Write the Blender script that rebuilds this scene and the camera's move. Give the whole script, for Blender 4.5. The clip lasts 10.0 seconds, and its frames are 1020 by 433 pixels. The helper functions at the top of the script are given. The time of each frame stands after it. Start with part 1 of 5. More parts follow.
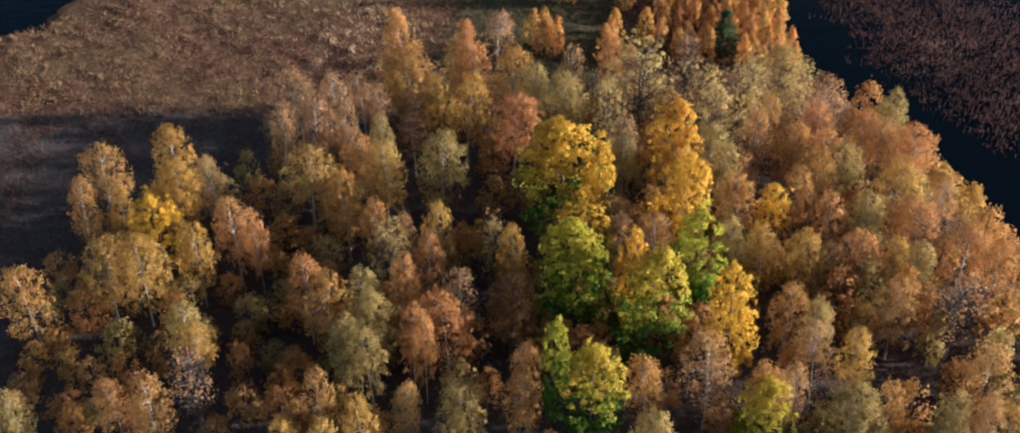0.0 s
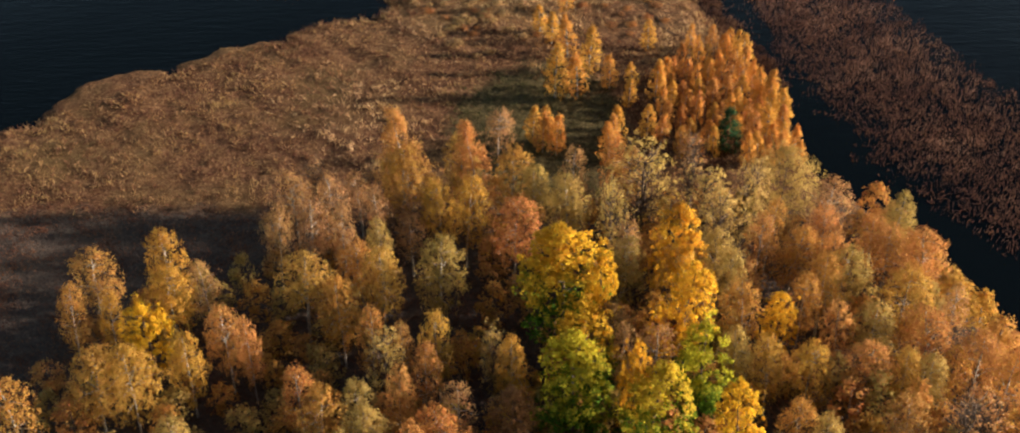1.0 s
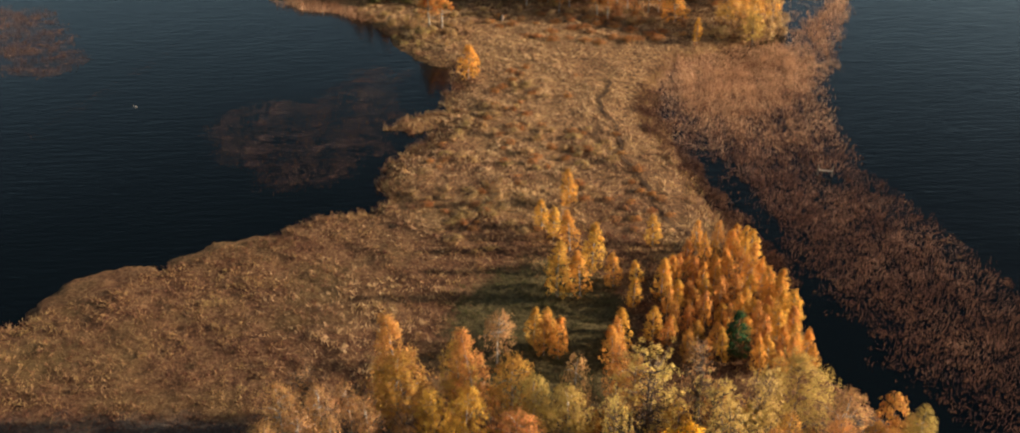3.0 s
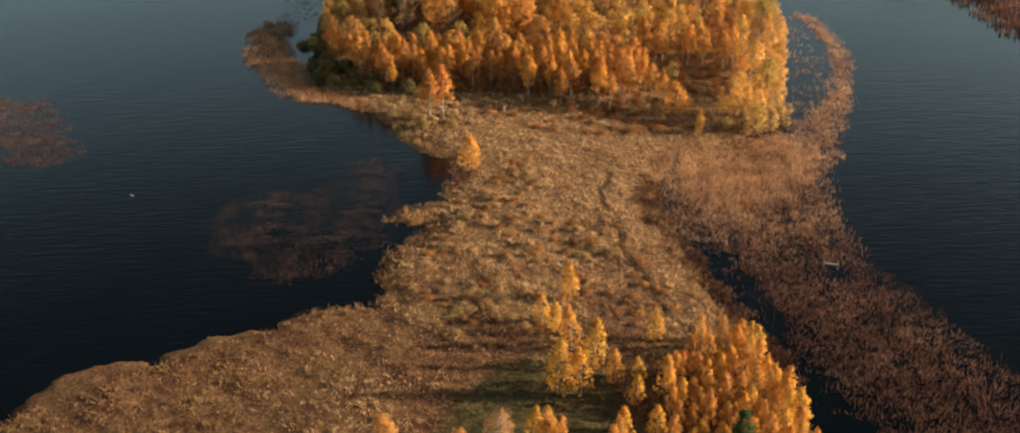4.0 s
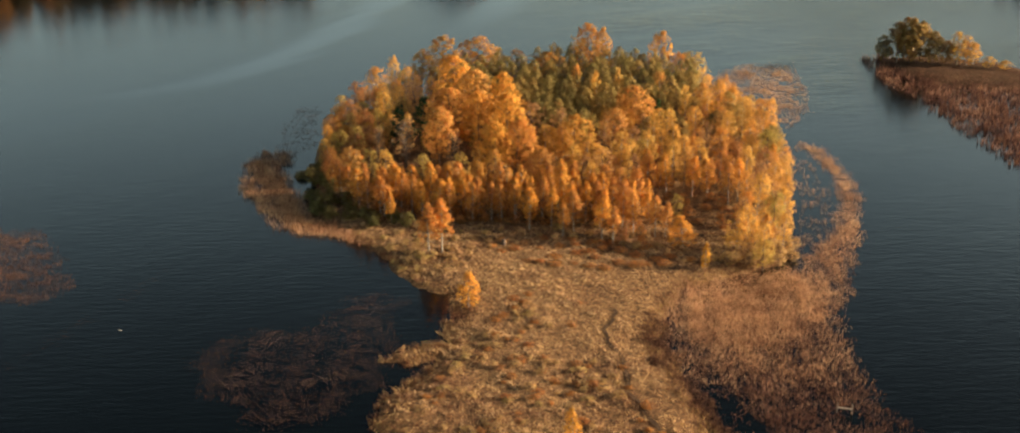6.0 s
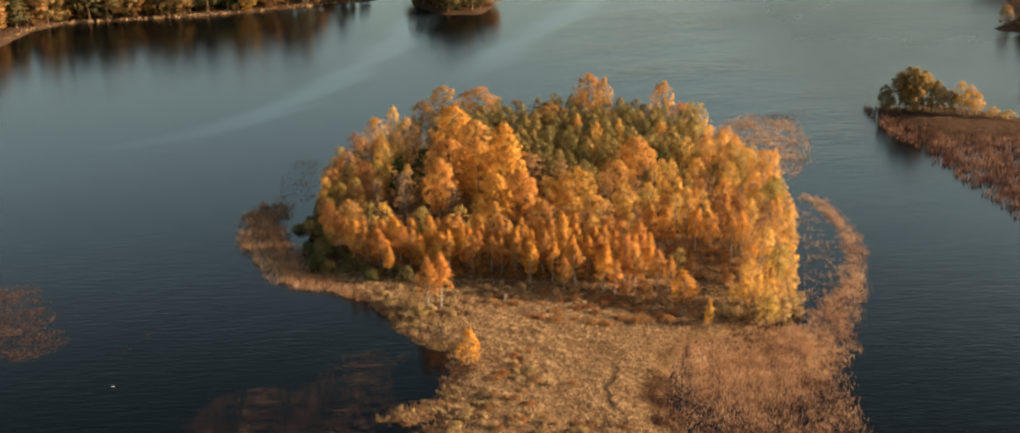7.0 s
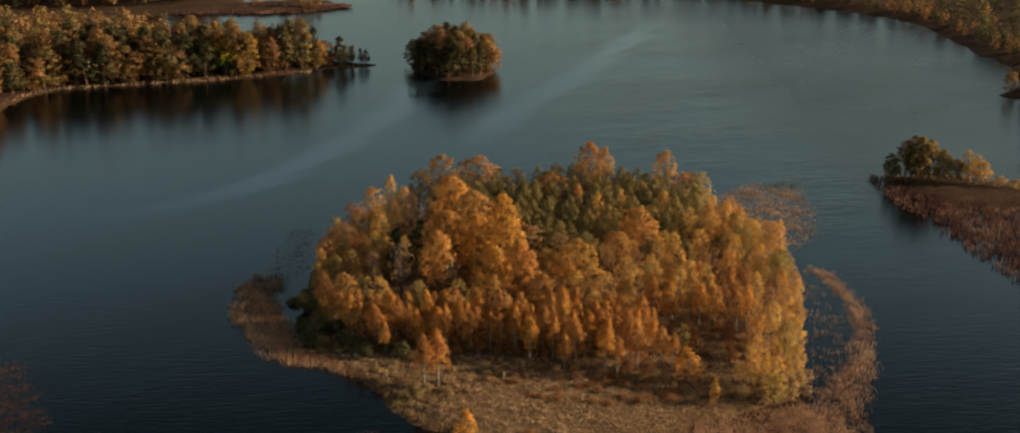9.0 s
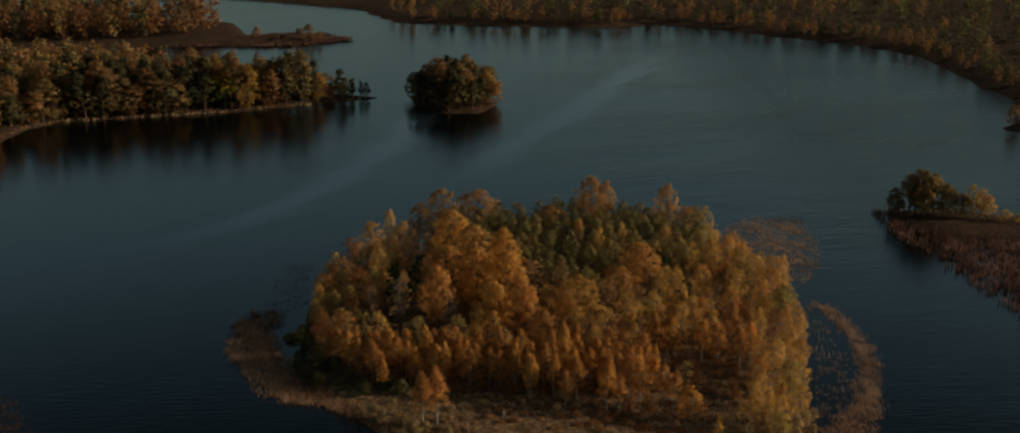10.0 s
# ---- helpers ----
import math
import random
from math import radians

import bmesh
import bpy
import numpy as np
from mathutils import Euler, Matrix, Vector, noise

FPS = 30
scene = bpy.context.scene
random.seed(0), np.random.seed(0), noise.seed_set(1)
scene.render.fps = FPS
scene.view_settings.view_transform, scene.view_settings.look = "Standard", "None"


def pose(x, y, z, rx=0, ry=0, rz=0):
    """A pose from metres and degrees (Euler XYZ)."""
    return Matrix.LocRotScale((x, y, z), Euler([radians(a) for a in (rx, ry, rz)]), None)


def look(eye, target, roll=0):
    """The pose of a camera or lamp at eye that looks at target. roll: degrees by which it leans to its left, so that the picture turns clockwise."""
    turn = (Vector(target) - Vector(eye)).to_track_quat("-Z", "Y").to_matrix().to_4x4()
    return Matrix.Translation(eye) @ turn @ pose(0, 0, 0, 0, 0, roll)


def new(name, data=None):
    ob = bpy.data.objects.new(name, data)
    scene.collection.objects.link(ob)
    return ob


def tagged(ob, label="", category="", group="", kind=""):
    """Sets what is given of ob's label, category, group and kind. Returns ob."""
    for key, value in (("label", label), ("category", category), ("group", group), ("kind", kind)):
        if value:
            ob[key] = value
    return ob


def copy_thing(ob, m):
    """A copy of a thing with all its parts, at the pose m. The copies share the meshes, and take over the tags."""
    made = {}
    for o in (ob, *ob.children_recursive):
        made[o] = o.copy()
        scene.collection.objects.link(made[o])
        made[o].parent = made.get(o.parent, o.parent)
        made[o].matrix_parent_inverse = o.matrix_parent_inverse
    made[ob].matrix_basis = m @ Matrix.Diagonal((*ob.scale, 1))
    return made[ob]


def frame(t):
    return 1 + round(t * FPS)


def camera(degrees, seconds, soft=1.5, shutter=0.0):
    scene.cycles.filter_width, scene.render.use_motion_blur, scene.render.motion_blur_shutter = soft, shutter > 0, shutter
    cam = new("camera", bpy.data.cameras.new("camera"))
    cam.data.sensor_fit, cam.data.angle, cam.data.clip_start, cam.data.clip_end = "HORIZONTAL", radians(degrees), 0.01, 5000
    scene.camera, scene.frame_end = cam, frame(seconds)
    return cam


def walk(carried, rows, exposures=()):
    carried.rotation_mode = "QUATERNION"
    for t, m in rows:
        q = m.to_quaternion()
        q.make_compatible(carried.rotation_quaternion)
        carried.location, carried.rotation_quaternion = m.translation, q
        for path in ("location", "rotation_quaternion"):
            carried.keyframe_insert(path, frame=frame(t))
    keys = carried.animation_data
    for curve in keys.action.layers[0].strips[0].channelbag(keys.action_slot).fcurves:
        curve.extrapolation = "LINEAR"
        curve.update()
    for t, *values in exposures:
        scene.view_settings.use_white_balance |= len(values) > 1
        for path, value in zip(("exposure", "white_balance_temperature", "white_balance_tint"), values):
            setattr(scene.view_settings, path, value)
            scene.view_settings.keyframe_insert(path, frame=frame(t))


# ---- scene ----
cam = camera(41.0, 10.0, soft=1.9)
PATH = [
    (0.0, -1.86, -16.91, 92.00, -0.59, -40.09, -0.03),
    (0.5, -1.65, -14.66, 92.35, -0.52, -38.61, -0.03),
    (1.0, -1.47, -12.43, 92.70, -0.42, -37.09, -0.01),
    (1.5, -1.29, -10.29, 92.99, -0.32, -35.47, 0.00),
    (2.0, -1.09, -8.29, 93.15, -0.26, -33.79, 0.02),
    (2.5, -0.88, -6.49, 93.11, -0.20, -32.02, 0.02),
    (4.0, -0.21, -1.66, 92.38, 0.06, -26.62, 0.02),
    (4.5, -0.01, 0.00, 92.21, 0.10, -25.02, 0.03),
    (5.0, 0.12, 1.69, 92.10, 0.15, -23.86, 0.04),
    (5.5, 0.17, 3.47, 92.20, 0.20, -22.76, 0.01),
    (7.0, 0.14, 8.91, 92.85, 0.20, -19.80, 0.05),
    (7.5, 0.15, 10.64, 92.97, 0.21, -19.18, 0.03),
    (8.0, 0.19, 12.29, 93.04, 0.25, -18.55, 0.00),
    (8.5, 0.29, 13.88, 93.07, 0.25, -17.91, -0.00),
    (9.0, 0.39, 15.40, 93.03, 0.26, -17.25, -0.02),
    (9.5, 0.50, 16.90, 92.95, 0.32, -16.57, -0.03),
    (10.0, 0.63, 18.37, 92.84, 0.33, -15.93, -0.03),
]
walk(cam, [(t, pose(x, y, z, 90 + pitch, roll, yaw)) for t, x, y, z, yaw, pitch, roll in PATH],
     exposures=[(0.0, 1.02, 4900, 14), (0.5, 1.04, 5420, 15), (1.0, 1.06, 6400, 18), (2.0, 1.06, 6700, 18), (2.5, 1.08, 6700, 18), (4.5, 1.08, 7200, 17), (5.5, 1.13, 7400, 18), (7.5, 1.29, 7180, 16), (8.0, 1.06, 7000, 15), (8.5, 0.68, 6850, 14), (9.0, 0.18, 6600, 12), (9.5, -0.36, 6400, 10), (10.0, -0.95, 6100, 6)])

# ---- light: low autumn sun from +x, clear sky ----
SUN_EL, SUN_AZ = 17.0, 89.0          # azimuth clockwise from +y
world = bpy.data.worlds.new("sky")
scene.world = world
world.use_nodes = True
wn = world.node_tree.nodes
sky = wn.new("ShaderNodeTexSky")
sky.sky_type, sky.sun_disc = "NISHITA", False
sky.sun_elevation, sky.sun_rotation = radians(SUN_EL), radians(SUN_AZ)
sky.air_density, sky.dust_density, sky.ozone_density = 1.0, 2.0, 1.0
wn["Background"].inputs["Strength"].default_value = 0.19
# thin haze: the sky brightens smoothly towards the horizon
up, axis, haze, veil = wn.new("ShaderNodeTexCoord"), wn.new("ShaderNodeSeparateXYZ"), wn.new("ShaderNodeValToRGB"), wn.new("ShaderNodeMix")
haze.color_ramp.interpolation = "EASE"
HAZE = ((0.0, (0.74, 0.73, 0.62)), (0.17, (0.76, 0.79, 0.645)), (0.29, (0.79, 0.85, 0.705)), (0.36, (0.505, 0.55, 0.465)), (0.43, (0.215, 0.222, 0.20)), (0.52, (0.115, 0.117, 0.112)), (0.7, (0.15, 0.148, 0.142)), (0.92, (0.42, 0.40, 0.38)))
while len(haze.color_ramp.elements) < len(HAZE):
    haze.color_ramp.elements.new(0.5)
for el, (at, v) in zip(haze.color_ramp.elements, HAZE):
    el.position, el.color = at, (*v, 1)
veil.data_type, veil.blend_type = "RGBA", "MULTIPLY"
veil.inputs[0].default_value = 1.0
wl = world.node_tree.links
wl.new(up.outputs["Generated"], axis.inputs[0])
wl.new(axis.outputs[2], haze.inputs["Fac"])
wl.new(sky.outputs[0], veil.inputs[6])
wl.new(haze.outputs["Color"], veil.inputs[7])
wl.new(veil.outputs[2], wn["Background"].inputs["Color"])
sun = new("sun", bpy.data.lights.new("sun", "SUN"))
sun.data.energy, sun.data.angle, sun.data.color = 4.6, radians(0.7), (1.0, 0.85, 0.66)
sd = (math.cos(radians(SUN_EL)) * math.sin(radians(SUN_AZ)), math.cos(radians(SUN_EL)) * math.cos(radians(SUN_AZ)), math.sin(radians(SUN_EL)))
sun.matrix_world = look((sd[0] * 300, sd[1] * 300, sd[2] * 300), (0, 0, 0))
rng = np.random.default_rng(7)


# ---- materials ----
class Nodes:
    """A small wrapper to write node materials line by line."""

    def __init__(self, name):
        self.mat = bpy.data.materials.new(name)
        self.mat.use_nodes = True
        self.tree = self.mat.node_tree
        self.bsdf = self.tree.nodes["Principled BSDF"]

    def add(self, kind, **values):
        n = self.tree.nodes.new(kind)
        for k, v in values.items():
            n.inputs[k].default_value = v
        return n

    def link(self, a, b):
        self.tree.links.new(a, b)

    def coords(self, which="Object", scale=(1, 1, 1), turn=0.0):
        c, m = self.add("ShaderNodeTexCoord"), self.add("ShaderNodeMapping")
        m.inputs["Scale"].default_value = scale
        m.inputs["Rotation"].default_value = (0, 0, radians(turn))
        self.link(c.outputs[which], m.inputs["Vector"])
        return m.outputs[0]

    def laid(self, sizes, turn):
        """Object coordinates turned, then stretched, so that noise of scale 1 has features of these sizes."""
        c, m = self.add("ShaderNodeTexCoord"), self.add("ShaderNodeMapping")
        m.vector_type = "TEXTURE"
        m.inputs["Scale"].default_value = (*sizes, 1)
        m.inputs["Rotation"].default_value = (0, 0, radians(turn))
        self.link(c.outputs["Object"], m.inputs["Vector"])
        return m.outputs[0]

    def noise(self, vec, scale, detail=4.0, rough=0.6):
        n = self.add("ShaderNodeTexNoise", Scale=scale, Detail=detail, Roughness=rough)
        self.link(vec, n.inputs["Vector"])
        return n.outputs["Fac"]

    def ramp(self, fac, stops):
        n = self.add("ShaderNodeValToRGB")
        e = n.color_ramp.elements
        while len(e) < len(stops):
            e.new(0.5)
        for el, (at, col) in zip(e, stops):
            el.position, el.color = at, (*col, 1) if len(col) == 3 else col
        self.link(fac, n.inputs["Fac"])
        return n.outputs["Color"]

    def mix(self, fac, a, b, mode="MIX"):
        n = self.tree.nodes.new("ShaderNodeMix")
        n.data_type, n.blend_type = "RGBA", mode
        for v, s in ((fac, n.inputs[0]), (a, n.inputs[6]), (b, n.inputs[7])):
            if hasattr(v, "node"):
                self.link(v, s)
            elif isinstance(v, (int, float)):
                s.default_value = v
            else:
                s.default_value = (*v, 1)
        return n.outputs[2]

    def math(self, op, a, b=0.5):
        n = self.tree.nodes.new("ShaderNodeMath")
        n.operation = op
        for v, s in ((a, n.inputs[0]), (b, n.inputs[1])):
            if hasattr(v, "node"):
                self.link(v, s)
            else:
                s.default_value = v
        return n.outputs[0]

    def spread(self, v, lo, hi, a=0.0, b=1.0):
        n = self.tree.nodes.new("ShaderNodeMapRange")
        self.link(v, n.inputs[0])
        for s, x in zip(n.inputs[1:5], (lo, hi, a, b)):
            s.default_value = x
        return n.outputs[0]

    def bump(self, height, strength, distance):
        n = self.add("ShaderNodeBump", Strength=strength, Distance=distance)
        self.link(height, n.inputs["Height"])
        self.link(n.outputs[0], self.bsdf.inputs["Normal"])

    def done(self, color=None, rough=0.8, spec=0.2):
        if color is not None:
            if hasattr(color, "node"):
                self.link(color, self.bsdf.inputs["Base Color"])
            else:
                self.bsdf.inputs["Base Color"].default_value = (*color, 1)
        if hasattr(rough, "node"):
            self.link(rough, self.bsdf.inputs["Roughness"])
        else:
            self.bsdf.inputs["Roughness"].default_value = rough
        self.bsdf.inputs["Specular IOR Level"].default_value = spec
        return self.mat


def leaf_material(name, stops, low=None, glow=0.5):
    """Leaves: one hue per tree, shifted leaf by leaf; low: the hue of the lower crown, where it is still green."""
    n = Nodes(name)
    own = n.add("ShaderNodeObjectInfo").outputs["Random"]
    isle = n.add("ShaderNodeNewGeometry").outputs["Random Per Island"]
    hue = n.ramp(own, stops)
    if low:
        z = n.add("ShaderNodeSeparateXYZ")
        n.link(n.coords("Generated"), z.inputs[0])
        f = n.math("ADD", z.outputs[2], n.math("MULTIPLY", n.math("SUBTRACT", isle, 0.5), 0.25))
        f = n.math("ADD", f, n.math("MULTIPLY", n.math("SUBTRACT", n.noise(n.coords("Object"), 0.8, 2.0), 0.5), 0.9))
        hue = n.mix(n.spread(f, 0.38, 0.66), low, hue)
    h = n.add("ShaderNodeHueSaturation", Saturation=1.0)
    n.link(n.spread(isle, 0, 1, 0.48, 0.515), h.inputs["Hue"])
    clump = n.noise(n.coords("Object"), 1.1, 2.0)
    n.link(n.math("MULTIPLY", n.spread(isle, 0, 1, 0.86, 1.12), n.spread(clump, 0.3, 0.7, 0.75, 1.2)), h.inputs["Value"])
    n.link(hue, h.inputs["Color"])
    mat = n.done(h.outputs[0], 0.65, 0.08)
    t, m = n.add("ShaderNodeBsdfTranslucent"), n.add("ShaderNodeMixShader", Fac=glow)
    n.link(h.outputs[0], t.inputs["Color"])
    n.link(n.bsdf.outputs[0], m.inputs[1])
    n.link(t.outputs[0], m.inputs[2])
    n.link(m.outputs[0], n.tree.nodes["Material Output"].inputs["Surface"])
    return mat


LEAF = {
    "gold": leaf_material("gold_birch_leaves", [(0, (0.60, 0.345, 0.065)), (0.35, (0.64, 0.39, 0.075)), (0.7, (0.57, 0.36, 0.09)), (1, (0.59, 0.32, 0.075))]),
    "rust": leaf_material("rust_birch_leaves", [(0, (0.56, 0.28, 0.075)), (0.4, (0.60, 0.335, 0.08)), (0.7, (0.53, 0.30, 0.10)), (1, (0.58, 0.27, 0.08))]),
    "orange": leaf_material("orange_leaves", [(0, (0.68, 0.33, 0.10)), (0.5, (0.66, 0.36, 0.11)), (1, (0.64, 0.29, 0.10))]),
    "olive": leaf_material("olive_leaves", [(0, (0.46, 0.335, 0.105)), (0.5, (0.52, 0.365, 0.11)), (1, (0.43, 0.325, 0.095))]),
    "pale": leaf_material("pale_pinkish_leaves", [(0, (0.58, 0.34, 0.13)), (1, (0.54, 0.30, 0.14))]),
    "yellow": leaf_material("yellow_maple_leaves", [(0, (0.78, 0.50, 0.035)), (1, (0.76, 0.43, 0.04))]),
    "turning": leaf_material("turning_maple_leaves", [(0, (0.76, 0.46, 0.035)), (1, (0.70, 0.45, 0.04))], low=(0.085, 0.20, 0.02)),
    "lime": leaf_material("lime_maple_leaves", [(0, (0.58, 0.45, 0.035)), (0.5, (0.45, 0.42, 0.03)), (1, (0.62, 0.45, 0.04))], low=(0.10, 0.22, 0.02)),
    "lemon": leaf_material("lemon_poplar_leaves", [(0, (0.70, 0.52, 0.16)), (1, (0.65, 0.46, 0.16))]),
    "pine": leaf_material("pine_needles", [(0, (0.25, 0.20, 0.07)), (0.6, (0.34, 0.255, 0.09)), (1, (0.45, 0.30, 0.10))], glow=0.4),
    "straw": leaf_material("straw_yellow_leaves", [(0, (0.70, 0.39, 0.075)), (0.5, (0.70, 0.42, 0.09)), (1, (0.66, 0.34, 0.08))]),
    "green": leaf_material("dark_green_leaves", [(0, (0.17, 0.16, 0.06)), (1, (0.30, 0.23, 0.085))]),
    "honey": leaf_material("honey_gold_leaves", [(0, (0.72, 0.39, 0.095)), (0.3, (0.77, 0.46, 0.12)), (0.6, (0.68, 0.42, 0.12)), (0.8, (0.70, 0.38, 0.11)), (1, (0.70, 0.32, 0.075))]),
    "umber": leaf_material("umber_brown_leaves", [(0, (0.34, 0.17, 0.07)), (0.5, (0.42, 0.22, 0.08)), (1, (0.34, 0.21, 0.08))], glow=0.4),
    "fir": leaf_material("fir_needles", [(0, (0.03, 0.075, 0.025)), (1, (0.035, 0.08, 0.025))], glow=0.15),
    "russet": leaf_material("russet_leaves", [(0, (0.46, 0.20, 0.075)), (0.5, (0.52, 0.25, 0.08)), (1, (0.42, 0.21, 0.09))]),
    "amber": leaf_material("amber_birch_leaves", [(0, (0.71, 0.36, 0.085)), (0.35, (0.75, 0.41, 0.095)), (0.7, (0.66, 0.37, 0.115)), (1, (0.66, 0.31, 0.085))]),
    "ember": leaf_material("ember_orange_birch_leaves", [(0, (0.70, 0.33, 0.075)), (0.35, (0.75, 0.39, 0.085)), (0.7, (0.54, 0.26, 0.08)), (1, (0.62, 0.28, 0.075))], glow=0.45),
    "dusk": leaf_material("brown_olive_leaves", [(0, (0.27, 0.19, 0.065)), (0.5, (0.36, 0.23, 0.08)), (1, (0.30, 0.18, 0.065))], glow=0.35),
    "spruce": leaf_material("dull_dark_needles", [(0, (0.085, 0.08, 0.035)), (0.6, (0.13, 0.11, 0.045)), (1, (0.17, 0.13, 0.05))], glow=0.2),
    "mossy": leaf_material("mossy_shrub_leaves", [(0, (0.50, 0.34, 0.15)), (0.5, (0.56, 0.37, 0.18)), (1, (0.46, 0.34, 0.13))]),
}


def bark_material(name, light, dark, scale):
    n = Nodes(name)
    v = n.coords("Object", (1, 1, 2.5))
    return n.done(n.ramp(n.noise(v, scale, 3), [(0.42, dark), (0.55, light)]), 0.85, 0.1)


BARK = {"birch": bark_material("white_birch_bark", (0.50, 0.45, 0.38), (0.06, 0.05, 0.04), 5.0),
        "grey": bark_material("grey_brown_bark", (0.20, 0.15, 0.11), (0.07, 0.05, 0.04), 4.0),
        "pine": bark_material("pine_bark", (0.30, 0.15, 0.08), (0.10, 0.06, 0.04), 4.0)}


def ground_material(name, stops, patch, scale=1.0, litter_shade=None):
    n = Nodes(name)
    v = n.coords()
    fine, mid, big = n.noise(v, 2.2 * scale, 6, 0.7), n.noise(v, 0.35 * scale, 4), n.noise(v, 0.06 * scale, 3)
    col = n.ramp(n.math("ADD", n.math("MULTIPLY", fine, 0.65), n.math("MULTIPLY", mid, 0.35)), stops)
    col = n.mix(n.spread(big, 0.48, 0.66, 0, 0.7), col, patch)
    if litter_shade:
        yy = n.add("ShaderNodeSeparateXYZ")      # drier, paler turf towards the island
        n.link(v, yy.inputs[0])
        dry = n.spread(n.math("ADD", yy.outputs[1], n.math("MULTIPLY", n.math("SUBTRACT", big, 0.5), 90.0)), 135, 185, 0.0, 0.75)
        col = n.mix(dry, col, n.ramp(fine, [(0.38, (0.055, 0.028, 0.017)), (0.64, (0.38, 0.225, 0.105))]))
        birch_shade = n.math("ADD", n.math("POWER", n.math("DIVIDE", n.math("SUBTRACT", yy.outputs[0], 3.5), 11.0), 2.0), n.math("POWER", n.math("DIVIDE", n.math("SUBTRACT", yy.outputs[1], 126.0), 16.0), 2.0))
        birch_shade = n.math("ADD", birch_shade, n.math("MULTIPLY", n.math("SUBTRACT", mid, 0.5), 1.2))
        col = n.mix(n.spread(birch_shade, 0.75, 1.15, 0.9, 0.0), col, n.ramp(fine, [(0.34, (0.03, 0.028, 0.014)), (0.62, (0.11, 0.09, 0.04))]))      # green patch with the young birches' shade painted in
    if litter_shade:      # the near wood's shade is painted into its leaf litter, the meadow beyond is turf
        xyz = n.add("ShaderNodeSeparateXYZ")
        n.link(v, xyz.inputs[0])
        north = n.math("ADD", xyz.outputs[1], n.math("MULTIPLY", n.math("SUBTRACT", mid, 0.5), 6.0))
        col = n.mix(n.spread(north, 109, 111.5), n.ramp(fine, [(0.3, litter_shade), (0.75, [2.2 * c for c in litter_shade])]), col)
    n.bump(n.math("ADD", fine, mid), 0.9, 0.35)
    return n.done(col, 0.95, 0.05)


# last colour: leaf litter darkened to carry the near wood's shade
GROUND = ground_material("dry_meadow_soil", [(0.36, (0.036, 0.017, 0.012)), (0.48, (0.10, 0.05, 0.027)), (0.62, (0.22, 0.125, 0.062))], (0.12, 0.082, 0.034), litter_shade=(0.05, 0.039, 0.032))
FAR_GROUND = ground_material("far_shore_ground", [(0.3, (0.035, 0.02, 0.013)), (0.5, (0.075, 0.042, 0.025)), (0.7, (0.14, 0.08, 0.043))], (0.06, 0.04, 0.022), 0.6)


def blade_material(name, stops, glow=0.38):
    n = Nodes(name)
    isle = n.add("ShaderNodeNewGeometry").outputs["Random Per Island"]
    v = n.coords()
    drift = n.math("ADD", n.math("MULTIPLY", n.noise(v, 0.10, 3), 0.24), n.math("MULTIPLY", n.noise(v, 1.1, 4, 0.75), 0.32))
    drift = n.math("ADD", drift, n.math("MULTIPLY", n.noise(n.laid((9, 4.2), 8), 1.0, 4, 0.65), 0.34))     # drifts drawn out east to west
    f = n.math("ADD", n.math("MULTIPLY", isle, 0.36), n.spread(drift, 0.36, 0.59, 0.0, 0.64))
    col = n.ramp(f, stops)
    mat = n.done(col, 0.75, 0.1)
    t, m = n.add("ShaderNodeBsdfTranslucent"), n.add("ShaderNodeMixShader", Fac=glow)
    n.link(col, t.inputs["Color"])
    n.link(n.bsdf.outputs[0], m.inputs[1])
    n.link(t.outputs[0], m.inputs[2])
    n.link(m.outputs[0], n.tree.nodes["Material Output"].inputs["Surface"])
    return mat


GRASS = blade_material("dry_grass", [(0.12, (0.078, 0.027, 0.024)), (0.34, (0.205, 0.095, 0.056)), (0.58, (0.46, 0.295, 0.135)), (0.85, (0.38, 0.28, 0.105))])
# green grass, its colour darkened for the shade beside the young birches
GRASS_SHADED = blade_material("shaded_green_grass", [(0.2, (0.05, 0.05, 0.022)), (0.5, (0.10, 0.095, 0.038)), (0.8, (0.22, 0.15, 0.07))])
GRASS_DRY = blade_material("straw_grass", [(0.12, (0.11, 0.045, 0.032)), (0.30, (0.38, 0.215, 0.125)), (0.54, (0.80, 0.55, 0.30)), (0.85, (0.58, 0.44, 0.20))])
REED = blade_material("dry_reed", [(0.2, (0.06, 0.026, 0.022)), (0.5, (0.18, 0.09, 0.062)), (0.75, (0.40, 0.23, 0.155)), (0.95, (0.62, 0.42, 0.28))])

REED_PALE = blade_material("pale_reed", [(0.15, (0.26, 0.13, 0.075)), (0.42, (0.52, 0.295, 0.17)), (0.70, (0.72, 0.45, 0.26)), (0.95, (0.76, 0.53, 0.32))])
SEDGE_DARK = blade_material("dark_sedge", [(0.2, (0.06, 0.028, 0.02)), (0.5, (0.13, 0.065, 0.042)), (0.85, (0.30, 0.18, 0.10))])
SEDGE = blade_material("red_brown_sedge", [(0.2, (0.09, 0.04, 0.025)), (0.5, (0.20, 0.09, 0.055)), (0.85, (0.32, 0.17, 0.09))])


